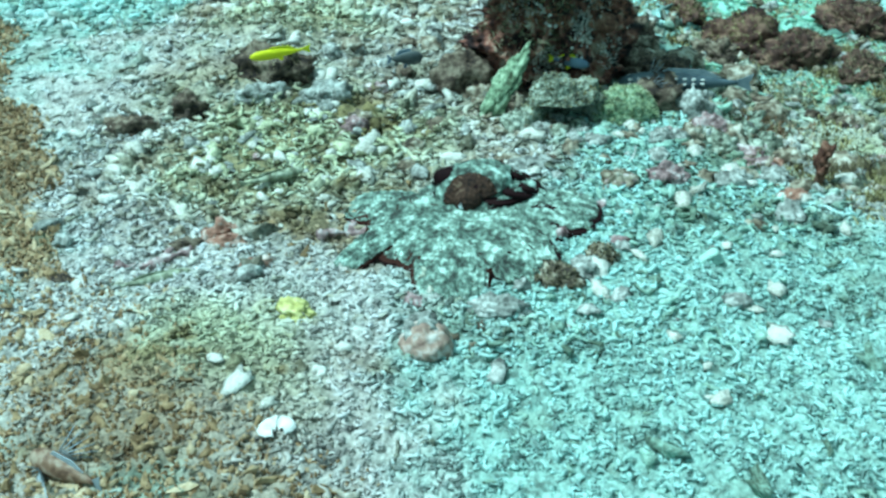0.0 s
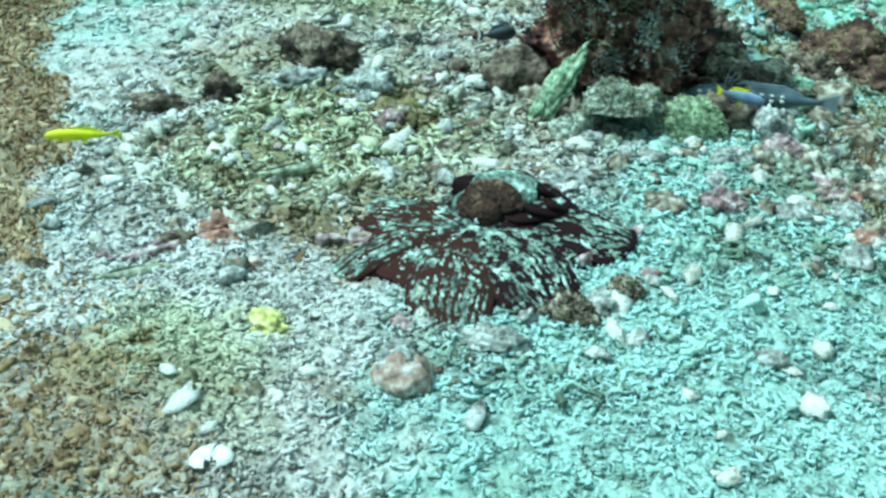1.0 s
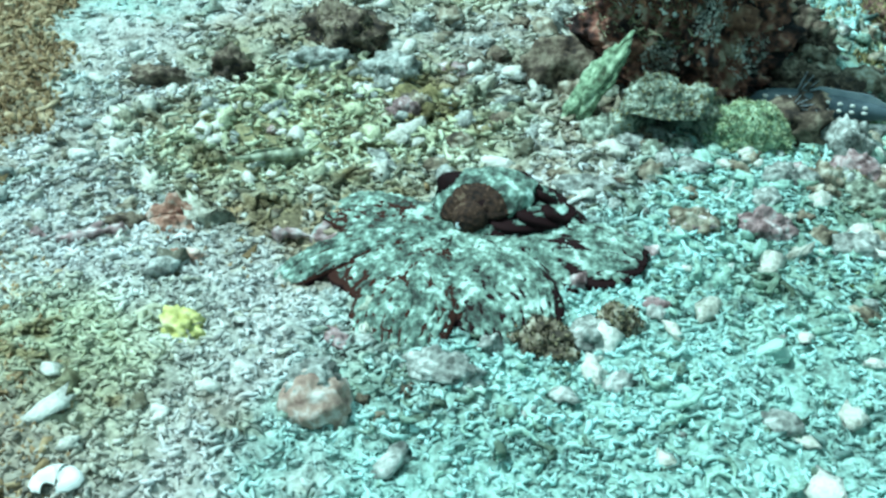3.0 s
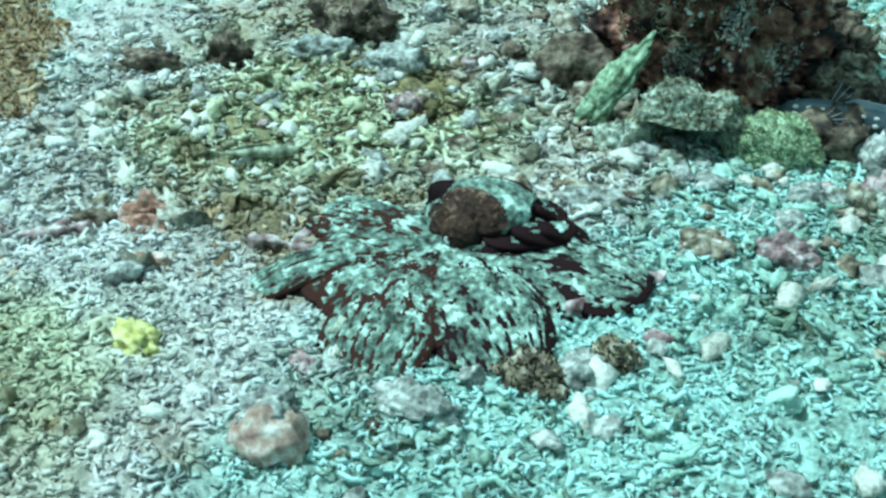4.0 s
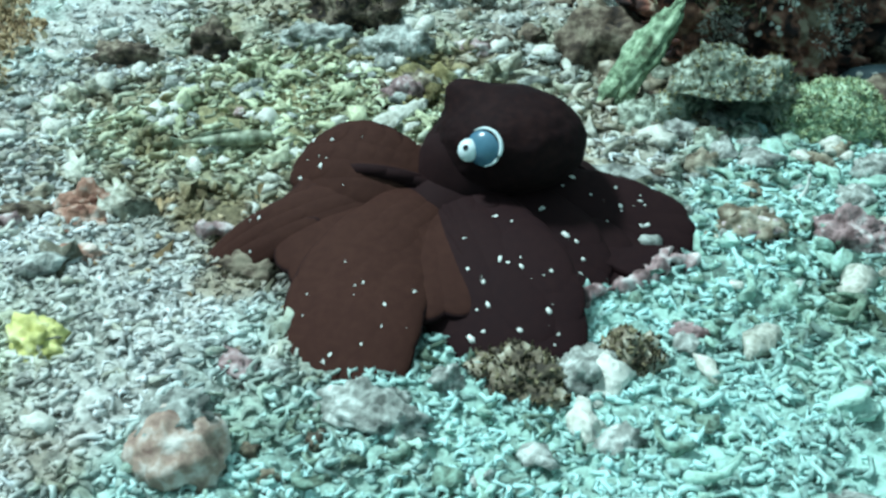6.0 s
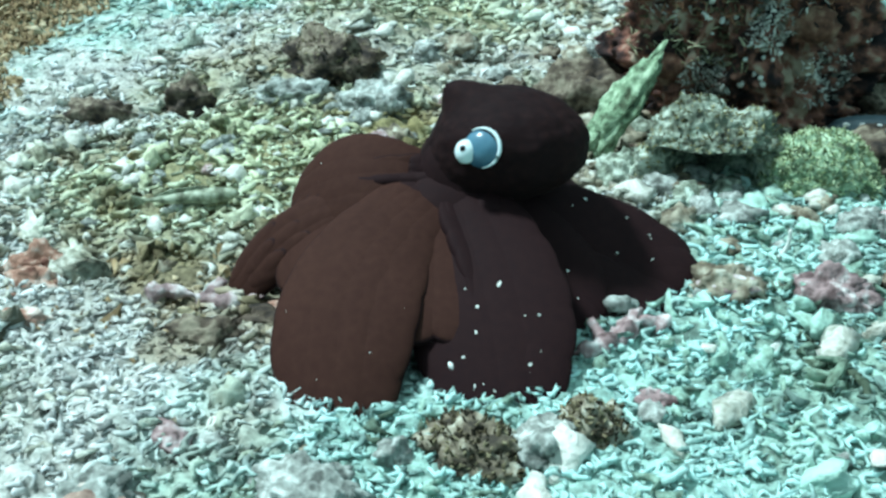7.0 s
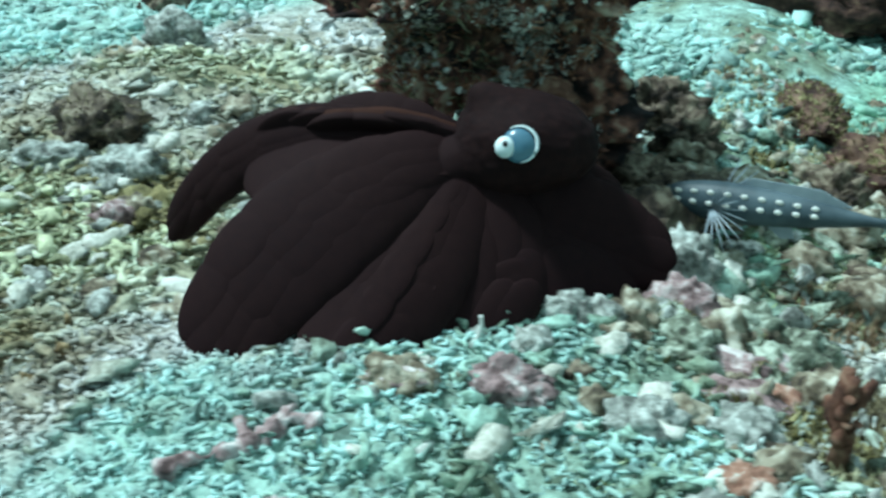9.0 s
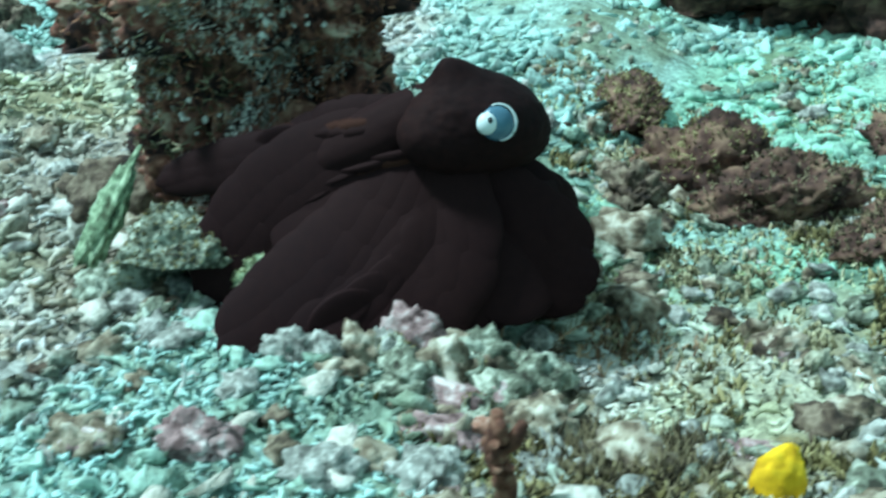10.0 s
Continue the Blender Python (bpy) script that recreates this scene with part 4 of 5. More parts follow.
def coral_finger(x, y, rz, length, label, stub=0.5, seed=1):
    """A broken branch: knobbly, uneven, with a stub."""
    def rough_tube(name, pts, radii):
        me = tube_mesh(name, STONE_PINK, pts, radii, 14)
        for v in me.vertices:
            p = Vector(v.co)
            v.co = p + Vector((noise.noise(p * 140 + Vector((seed, 0, 0))), noise.noise(p * 140 + Vector((0, seed, 5))), noise.noise(p * 140 + Vector((9, 0, seed))))) * 0.0032
        return me

    us = np.linspace(0, 1, 26)
    line = [Vector((length * (u - 0.5), 0.007 * math.sin(5 * u + seed), 0.007 + 0.004 * math.sin(6 * u + seed))) for u in us]
    radii = [(0.0062 + 0.0024 * math.sin(11 * u + seed) + 0.0015 * math.sin(29 * u)) * (0.5 if u in (0, 1) else 1) for u in us]
    root = tagged(new("coral_finger"), label, "coral")
    root.matrix_basis = pose(x, y, on_bed(x, y, 0.0), 0, 0, rz)
    part("branch", rough_tube("branch", line, radii), root)
    at = line[int(25 * stub)]
    ws = np.linspace(0, 1, 9)
    part("stub", rough_tube("stub", [at + Vector((0.014 * w, 0.024 * w, 0.005 * w)) for w in ws], [0.0065 - 0.002 * w for w in ws]), root)
    return root


coral_finger(0.182, 1.508, 68, 0.105, "pinkish dead coral finger lying on gravel", 0.7, 1)
coral_finger(0.212, 1.545, 25, 0.06, "pale dead coral branch lying on gravel", 0.4, 4)
coral_finger(-0.17, 1.50, 20, 0.11, "orange-brown dead coral branch on gravel", 0.5, 7)
coral_finger(-0.47, 1.44, 12, 0.12, "long dead coral branch on gravel", 0.6, 9)


def sea_squirt(x, y, height, lean, label):
    """A squat leathery tube, open at the top."""
    root = tagged(new("sea_squirt"), label, "sea squirt")
    root.matrix_basis = pose(x, y, on_bed(x, y, 0.006), 22, lean, 0)
    n, k = 12, 20
    verts, faces = [], []
    for outer in (1, 0):
        for i in range(n):
            u = i / (n - 1) if outer else 1 - i / (n - 1)
            r = (0.017 - 0.006 * u + 0.003 * math.sin(3 * u)) if outer else 0.0085 * (0.35 + 0.65 * u)
            for j in range(k):
                w = 2 * math.pi * j / k
                d = 1 + 0.22 * noise.noise(Vector((math.cos(w) * 2, math.sin(w) * 2, u * 4 + x * 50))) + 0.10 * noise.noise(Vector((math.cos(w) * 6, math.sin(w) * 6, u * 9)))
                verts.append((r * d * math.cos(w), r * d * math.sin(w), height * (u if outer else 0.25 + 0.75 * u)))
    for i in range(2 * n - 1):
        for j in range(k):
            faces.append((i * k + j, i * k + (j + 1) % k, (i + 1) * k + (j + 1) % k, (i + 1) * k + j))
    faces.append(tuple(range((2 * n - 1) * k, 2 * n * k)))
    body = part("body", mesh_of("body", verts, faces, STONE_GREEN), root)
    # black plug in the tube, standing in for the shade inside
    part("mouth", mesh_of("mouth", [(a * 0.0075, b * 0.0075, height * 0.62 + c * 0.003) for a, b, c in ICO3[0]], ICO3[1], BLACK), root, "dark opening")
    part("turf", turf_clump("turf", TURF_GREEN, surface_sampler(body.data, lambda p: p.center.x ** 2 + p.center.y ** 2 > 0.00009), 160, np.random.default_rng(int(x * 900)), 0.005, 0.0010), root, "olive turf")["kind"] = "stuff"
    return root


sea_squirt(0.470, 1.842, 0.036, -12, "green-brown sea squirt with a dark round opening")
sea_squirt(0.528, 1.850, 0.038, 10, "green-brown sea squirt with a dark round opening")
sea_squirt(0.548, 1.795, 0.030, 16, "small green-brown sea squirt among rubble")


def ring_stone(x, y):
    """A worn coral ring lying on edge."""
    verts, faces = [], []
    n, k = 30, 12
    for i in range(n):
        a = 2 * math.pi * i / n
        for j in range(k):
            b = 2 * math.pi * j / k
            p = Vector(((0.0125 + 0.0062 * math.cos(b)) * math.cos(a), 0.0075 * math.sin(b), (0.0125 + 0.0062 * math.cos(b)) * math.sin(a)))
            verts.append(p * (1 + 0.22 * noise.noise(p * 130)))
    for i in range(n):
        for j in range(k):
            faces.append((i * k + j, i * k + (j + 1) % k, ((i + 1) % n) * k + (j + 1) % k, ((i + 1) % n) * k + j))
    return thing("ring_stone", mesh_of("ring_stone", verts, faces, STONE), pose(x, y, on_bed(x, y) + 0.004, 38, 0, 12), "white ring-shaped coral stone lying on gravel", "stone")


ring_stone(0.189, 1.580)


def hydroid(x, y):
    """A small dark feathery hydroid: a bent stalk with pinnae on both sides."""
    root = tagged(new("hydroid"), "small dark feathery hydroid growing on turf", "hydroid")
    root.matrix_basis = pose(x, y, on_bed(x, y, 0.003), 0, 0, 40)
    line = [Vector((-0.004, 0, 0)), Vector((0, 0, 0.014)), Vector((0.010, 0, 0.027)), Vector((0.026, 0, 0.034)), Vector((0.042, 0, 0.036))]
    part("stalk", tube_mesh("stalk", TURF_DARK, line, [0.0011, 0.0010, 0.0008, 0.0007, 0.0004], 6), root)
    for k in range(7):
        u = 1.2 + 0.38 * k
        c = line[int(u)].lerp(line[min(4, int(u) + 1)], u - int(u))
        for side in (-1, 1):
            tip = c + Vector((0.007, side * 0.006, 0.010 * (1 if side > 0 else 0.3)))
            part("pinna", tube_mesh("pinna", TURF_DARK, [c, c.lerp(tip, 0.5) + Vector((0, 0, 0.001)), tip], [0.0006, 0.0005, 0.0003], 5), root)
    return root


hydroid(0.585, 1.925)


def tube_worm(x, y):
    line = [(0.006 * math.sin(2.6 * u), 0, 0.034 * u) for u in np.linspace(0, 1, 12)]
    me = tube_mesh("tube_worm", POLYP, line, [0.0028 - 0.0012 * u for u in np.linspace(0, 1, 12)], 8)
    return thing("tube_worm", me, pose(x, y, on_bed(x, y, 0.004), 0, 14, 20), "small white curved worm tube standing in gravel", "worm tube")


tube_worm(0.302, 1.730)


def white_shell(x, y):
    root = tagged(new("bivalve_shell"), "open white bivalve shell lying on rubble", "shell")
    root.matrix_basis = pose(x, y, on_bed(x, y), 0, 0, 15)
    for s in (-1, 1):
        verts, faces = [], []
        n, m = 10, 14
        for i in range(n + 1):
            r = i / n
            for k in range(m + 1):
                a = math.pi * (k / m - 0.5) * 1.15
                rib = 1 + 0.03 * math.cos(k * math.pi)
                px_, py_ = math.cos(a) * r * 0.021 * rib, math.sin(a) * r * 0.019 * rib
                verts.append((s * px_, py_, 0.004 + 0.012 * (1 - (1 - r) ** 2) - 0.010 * r ** 3 + 0.006 * r))
        w = m + 1
        for i in range(n):
            for k in range(m):
                faces.append((i * w + k, i * w + k + 1, (i + 1) * w + k + 1, (i + 1) * w + k))
        top = len(verts)
        verts += [(a, b, c - 0.0015) for a, b, c in verts]
        faces += [tuple(reversed([top + j for j in q])) for q in faces]
        part("valve", mesh_of("valve", verts, faces, SHELL), root, m=pose(s * 0.001, 0, 0, 0, s * 14, s * 24))
    return root


white_shell(-0.229, 1.024)


def bed_turf(name, mat, n, area, keep, length, label, seed, width=0.003):
    rng = np.random.default_rng(seed)
    x, y = random_places(rng, n, *area, keep)
    z = seabed_z(x, y)
    spots = iter(list(zip(x, y, z)))
    me = turf_clump(name, mat, lambda r: (next(spots), (0, 0, 1)), len(x), rng, length, width)
    return tagged(new(name, me), label, "algae", kind="stuff")


bed_turf("algal_mat", TURF, 23000, (-1.35, -0.5, 1.3, 3.0), lambda x, y: smooth_step(-0.01, 0.03, mat_side(x, y)), 0.008, "brown algal mat over rubble", 31, 0.0036)
bed_turf("algal_film", TURF, 30000, (-0.75, 0.1, 0.80, 1.45), lambda x, y: brownness(x, y) * 0.5, 0.006, "brown algal tufts on gravel", 32, 0.0034)
bed_turf("slope_turf", TURF_OLIVE, 56000, (0.4, 1.2, 1.4, 2.9), lambda x, y: slope(x, y) * smooth_step(0.38, 0.65, drift(x, y, 11, 23)), 0.010, "olive algal tufts on the rubble slope", 33)

bed_turf("green_turf", TURF_BRIGHT, 24000, (0.35, 1.5, 1.55, 3.1), lambda x, y: smooth_step(0.42, 0.72, drift(x, y, 6, 24)) * smooth_step(0.35, 0.5, x), 0.006, "bright green turf on the slope", 34, 0.002)
bed_turf("tuft_patch", TURF_GREEN, 44000, (0.4, 1.1, 1.5, 2.4), lambda x, y: slope(x, y) * smooth_step(0.62, 0.76, drift(x, y, 13, 25) + 0.5 * np.exp(-(((x - 0.70) / 0.08) ** 2 + ((y - 1.69) / 0.07) ** 2))), 0.013, "olive-brown algal tufts on the slope", 35)

bed_turf("rusty_tuft", TURF_RUSTY, 1900, (0.52, 0.74, 1.90, 2.10), lambda x, y: np.exp(-(((x - 0.625) / 0.055) ** 2 + ((y - 1.995) / 0.045) ** 2)), 0.015, "rust-brown algal tuft on the slope", 36, 0.0016)
bed_turf("dark_tuft", TURF_DARK, 9000, (0.60, 0.80, 1.66, 1.84), lambda x, y: np.exp(-(((x - 0.69) / 0.055) ** 2 + ((y - 1.745) / 0.045) ** 2)), 0.020, "dark olive algal tuft on the slope", 37, 0.0018)

# ---- the octopus ----
# half width of each arm's fringe, its rows and columns of segments; round the body from the left arm to the back
ARM_KINDS = {"L": (0.027, 7, 3), "FL": (0.060, 7, 4), "FR": (0.066, 7, 4), "FM": (0.060, 6, 4), "R": (0.060, 7, 4), "BR": (0.046, 5, 3), "B": (0.056, 5, 3), "BL": (0.050, 7, 4)}
TIMES = (0, 3.9, 4.5, 5.2, 6.4, 7.0, 7.5, 8.0, 8.5, 8.7, 9.2, 9.7, 10.0)
# the crown under the head, and the middle and tip of each arm, time by time
CROWN = ((-0.004, 1.522, 0.038), (-0.004, 1.522, 0.038), (-0.012, 1.518, 0.044), (-0.003, 1.529, 0.047), (0.022, 1.565, 0.097), (0.035, 1.594, 0.121), (0.047, 1.624, 0.14), (0.082, 1.699, 0.159), (0.151, 1.792, 0.167), (0.183, 1.819, 0.158), (0.334, 1.879, 0.136), (0.427, 1.93, 0.147), (0.474, 1.969, 0.16))
ARMS = {
    "L": (((-0.105, 1.46, 0.033), (-0.174, 1.41, 0.006)), ((-0.105, 1.46, 0.033), (-0.174, 1.41, 0.006)), ((-0.11, 1.461, 0.045), (-0.178, 1.416, 0.006)), ((-0.112, 1.458, 0.047), (-0.182, 1.428, 0.006)), ((-0.08, 1.502, 0.063), (-0.173, 1.469, 0.006)), ((-0.079, 1.538, 0.076), (-0.152, 1.527, 0.006)), ((-0.071, 1.577, 0.089), (-0.149, 1.573, 0.006)), ((-0.062, 1.658, 0.107), (-0.179, 1.656, 0.006)), ((0.003, 1.773, 0.121), (-0.131, 1.785, 0.006)), ((0.037, 1.794, 0.121), (-0.109, 1.794, 0.006)), ((0.133, 1.842, 0.166), (-0.003, 1.854, 0.063)), ((0.23, 1.895, 0.166), (0.09, 1.907, 0.115)), ((0.325, 1.949, 0.135), (0.191, 1.961, 0.102))),
    "FL": (((-0.014, 1.394, 0.03), (-0.011, 1.309, 0.006)), ((-0.014, 1.394, 0.03), (-0.011, 1.309, 0.006)), ((-0.025, 1.39, 0.03), (-0.016, 1.31, 0.006)), ((-0.027, 1.395, 0.033), (0.01, 1.31, 0.006)), ((-0.001, 1.429, 0.059), (0.024, 1.34, 0.006)), ((0.006, 1.465, 0.074), (0.027, 1.384, 0.006)), ((0.016, 1.503, 0.083), (0.03, 1.428, 0.006)), ((0.027, 1.593, 0.098), (0.02, 1.534, 0.006)), ((0.081, 1.67, 0.1), (0.05, 1.591, 0.006)), ((0.104, 1.689, 0.095), (0.052, 1.596, 0.006)), ((0.228, 1.775, 0.119), (0.124, 1.697, 0.006)), ((0.318, 1.866, 0.113), (0.204, 1.826, 0.006)), ((0.358, 1.922, 0.115), (0.243, 1.901, 0.006))),
    "FR": (((0.069, 1.433, 0.03), (0.112, 1.372, 0.006)), ((0.069, 1.433, 0.03), (0.112, 1.372, 0.006)), ((0.073, 1.428, 0.03), (0.125, 1.389, 0.006)), ((0.065, 1.445, 0.025), (0.128, 1.385, 0.006)), ((0.085, 1.47, 0.062), (0.147, 1.401, 0.006)), ((0.098, 1.503, 0.068), (0.14, 1.429, 0.006)), ((0.108, 1.532, 0.082), (0.143, 1.454, 0.006)), ((0.119, 1.613, 0.089), (0.144, 1.548, 0.006)), ((0.156, 1.683, 0.092), (0.162, 1.6, 0.006)), ((0.18, 1.7, 0.088), (0.173, 1.605, 0.006)), ((0.287, 1.781, 0.067), (0.231, 1.706, 0.006)), ((0.37, 1.823, 0.075), (0.286, 1.733, 0.006)), ((0.414, 1.875, 0.057), (0.334, 1.8, 0.006))),
    "FM": (((0.078, 1.491, 0.026), (0.125, 1.463, 0.013)), ((0.078, 1.491, 0.026), (0.125, 1.463, 0.013)), ((0.077, 1.491, 0.025), (0.128, 1.476, 0.013)), ((0.072, 1.5, 0.024), (0.131, 1.486, 0.013)), ((0.09, 1.532, 0.049), (0.151, 1.518, 0.016)), ((0.104, 1.565, 0.055), (0.154, 1.548, 0.018)), ((0.114, 1.6, 0.065), (0.161, 1.588, 0.019)), ((0.135, 1.672, 0.072), (0.18, 1.663, 0.02)), ((0.202, 1.728, 0.077), (0.212, 1.673, 0.006)), ((0.23, 1.749, 0.06), (0.247, 1.693, 0.006)), ((0.357, 1.832, 0.057), (0.324, 1.792, 0.006)), ((0.461, 1.89, 0.057), (0.391, 1.839, 0.006)), ((0.491, 1.91, 0.062), (0.43, 1.847, 0.006))),
    "R": (((0.127, 1.533, 0.028), (0.203, 1.526, 0.02)), ((0.127, 1.533, 0.028), (0.203, 1.526, 0.02)), ((0.124, 1.542, 0.026), (0.201, 1.543, 0.02)), ((0.115, 1.541, 0.027), (0.2, 1.566, 0.02)), ((0.128, 1.578, 0.045), (0.219, 1.611, 0.02)), ((0.146, 1.612, 0.052), (0.227, 1.644, 0.02)), ((0.152, 1.656, 0.06), (0.235, 1.705, 0.02)), ((0.178, 1.719, 0.066), (0.265, 1.76, 0.02)), ((0.249, 1.785, 0.081), (0.312, 1.789, 0.02)), ((0.286, 1.819, 0.076), (0.353, 1.831, 0.02)), ((0.413, 1.89, 0.055), (0.497, 1.93, 0.02)), ((0.508, 1.917, 0.06), (0.581, 1.926, 0.02)), ((0.549, 1.955, 0.057), (0.601, 1.959, 0.02))),
    "BR": (((0.077, 1.577, 0.051), (0.108, 1.616, 0.02)), ((0.077, 1.577, 0.051), (0.108, 1.616, 0.02)), ((0.069, 1.582, 0.047), (0.097, 1.627, 0.02)), ((0.081, 1.584, 0.043), (0.108, 1.642, 0.02)), ((0.117, 1.636, 0.05), (0.146, 1.703, 0.02)), ((0.12, 1.681, 0.058), (0.142, 1.767, 0.02)), ((0.132, 1.708, 0.067), (0.156, 1.793, 0.02)), ((0.158, 1.769, 0.067), (0.184, 1.844, 0.02)), ((0.227, 1.867, 0.075), (0.26, 1.949, 0.02)), ((0.273, 1.887, 0.077), (0.321, 1.964, 0.02)), ((0.403, 1.908, 0.077), (0.44, 1.951, 0.02)), ((0.492, 1.962, 0.057), (0.532, 2.01, 0.02)), ((0.542, 2, 0.067), (0.578, 2.044, 0.02))),
    "B": (((-0.02, 1.594, 0.023), (-0.044, 1.632, 0.008)), ((-0.02, 1.594, 0.023), (-0.044, 1.632, 0.008)), ((-0.033, 1.6, 0.025), (-0.06, 1.648, 0.008)), ((-0.01, 1.574, 0.032), (-0.027, 1.608, 0.021)), ((0.021, 1.616, 0.044), (0.002, 1.653, 0.028)), ((0.028, 1.652, 0.052), (0.007, 1.699, 0.031)), ((0.042, 1.683, 0.059), (0.023, 1.728, 0.036)), ((0.069, 1.749, 0.063), (0.046, 1.788, 0.035)), ((0.141, 1.847, 0.063), (0.118, 1.889, 0.03)), ((0.18, 1.871, 0.061), (0.164, 1.911, 0.029)), ((0.313, 1.91, 0.072), (0.292, 1.934, 0.051)), ((0.411, 1.964, 0.061), (0.382, 1.989, 0.041)), ((0.462, 2.004, 0.064), (0.429, 2.024, 0.036))),
    "BL": (((-0.097, 1.554, 0.028), (-0.176, 1.592, 0.006)), ((-0.097, 1.554, 0.028), (-0.176, 1.592, 0.006)), ((-0.114, 1.562, 0.036), (-0.196, 1.613, 0.006)), ((-0.078, 1.508, 0.063), (-0.14, 1.518, 0.049)), ((-0.052, 1.542, 0.097), (-0.118, 1.548, 0.074)), ((-0.041, 1.569, 0.114), (-0.104, 1.576, 0.084)), ((-0.023, 1.602, 0.131), (-0.087, 1.609, 0.099)), ((0.004, 1.673, 0.145), (-0.069, 1.677, 0.096)), ((0.077, 1.771, 0.135), (-0.002, 1.773, 0.082)), ((0.108, 1.798, 0.125), (0.029, 1.801, 0.076)), ((0.243, 1.855, 0.163), (0.164, 1.86, 0.151)), ((0.349, 1.911, 0.145), (0.251, 1.91, 0.118)), ((0.403, 1.951, 0.147), (0.3, 1.948, 0.099))),
}
EYE_AT = ((0.017, 1.529, 0.047), (0.017, 1.529, 0.047), (0.015, 1.528, 0.044), (0.029, 1.52, 0.079), (0.066, 1.535, 0.132), (0.078, 1.563, 0.153), (0.088, 1.593, 0.168), (0.12, 1.666, 0.186), (0.186, 1.758, 0.181), (0.217, 1.784, 0.167), (0.393, 1.852, 0.155), (0.494, 1.905, 0.167), (0.544, 1.947, 0.172))
# how far the arms turn their flat side to the near slope
FACING = (0.1, 0.1, 0.15, 0.3, 0.5, 0.5, 0.5, 0.5, 0.6, 0.7, 0.8, 0.85, 0.85)
HEAD_TURN = (0, 0, 0, 0, 0, 0, 0, 0, 6, 9, 16, 26, 34)
HEAD_TILT = (-14, -14, -12, -4, 0, 0, 0, 4, 4, 4, 10, 18, 22)


# arms whose fringes run on into one skirt: the arm beside, by the side
SKIRT = {("FR", True): "FM", ("FM", False): "FR", ("FM", True): "R", ("R", False): "FM"}

SKIRT_PULL = (0, 0, 0, 0, 0, 0, 0, 0.25, 0.75, 0.7, 0.4, 0, 0)


def arm_curve(key, i, s):
    """A point of an arm's midline at key i, s from the crown to the tip."""
    n, (m, tip) = Vector(CROWN[i]), (Vector(p) for p in ARMS[key][i])
    away = Vector((tip.x - n.x, tip.y - n.y, 0)).normalized()
    root = n + away * 0.010 - Vector((0, 0, 0.012))
    c = m * 2 - (root + tip) * 0.5
    return root * (1 - s) ** 2 + c * 2 * s * (1 - s) + tip * s * s


def facing(i):
    q = FACING[i]
    return Vector((0.18 * q, -q, 1 - q * 0.7)).normalized()


def fringe_width(key, s):
    w = ARM_KINDS[key][0] * (0.46 + 0.54 * math.sin(0.5 * math.pi * min(1, s / 0.66)))
    return w * math.sqrt(max(0.05, 1 - 0.58 * max(0, (s - 0.66) / 0.34) ** 2))


def fringe_point(key, i, s, v):
    a, b = arm_curve(key, i, max(0, s - 0.02)), arm_curve(key, i, min(1, s + 0.02))
    along, up = (b - a).normalized(), facing(i)
    side = up.cross(along).normalized()
    out = along.cross(side)
    if out.dot(up) < 0:
        out = -out
    w = fringe_width(key, s)
    pair = SKIRT.get((key, v > 0))
    if pair and SKIRT_PULL[i]:
        over = arm_curve(pair, i, s) - arm_curve(key, i, s)
        q = SKIRT_PULL[i]
        side = (side * (1 - q) + over.normalized() * (q if v > 0 else -q)).normalized()
    return arm_curve(key, i, s) + side * w * v - out * (0.16 * w * v * v - 0.003)


def web_point(pair, i, s, v):
    a, b = arm_curve(pair[0], i, s), arm_curve(pair[1], i, s)
    lift = 0.005 * float(smooth_step(0.1, 0.45, s)) if "FM" in pair else -0.003
    return a.lerp(b, v) + facing(i) * (lift - 0.012 * s * (2 * v - 1) ** 2 * (1 if lift > 0 else 0))


def segment_pose(point, i, s, v):
    """The place of a skin segment: x down the arm, z out of the skin."""
    p = point(i, s, v)
    x = (point(i, min(1, s + 0.03), v) - point(i, max(0, s - 0.03), v)).normalized()
    y = point(i, s, v + 0.08) - point(i, s, v - 0.08)
    z = x.cross(y).normalized()
    if z.dot(facing(i)) < 0:
        z = -z
    return Matrix.Translation(p) @ Matrix((x, z.cross(x), z)).transposed().to_4x4()


def bow(point, s, v):
    """How strongly the skin curves down the arm and across it, over the times when the arms are spread."""
    total, late = np.zeros(2), range(3, len(TIMES))
    for i in late:
        back = segment_pose(point, i, s, v).inverted()
        for axis, step in ((0, (0.10, 0)), (1, (0, 0.3))):
            for sign in (-1, 1):
                q = back @ point(i, min(1, max(0, s + sign * step[0])), v + sign * step[1])
                total[axis] += np.clip(-q.z / max(1e-5, q.x * q.x + q.y * q.y), -4, 9) / 2
    return total / len(late)


def pad_mesh(name, mat, a, b, k, level=ICO3):
    """A soft pad of skin, curved as the body is there; its rim dips under its neighbours."""
    v = level[0] * np.array((a, b, 1.0))
    r = (v[:, 0] / a) ** 2 + (v[:, 1] / b) ** 2
    v[:, 2] = np.where(v[:, 2] > 0, 0.0008 * v[:, 2], -0.015 * np.sqrt(np.abs(v[:, 2]))) - k[0] * v[:, 0] ** 2 - k[1] * v[:, 1] ** 2 - 0.0022 * r * r
    return mesh_of(name, v, level[1], mat)


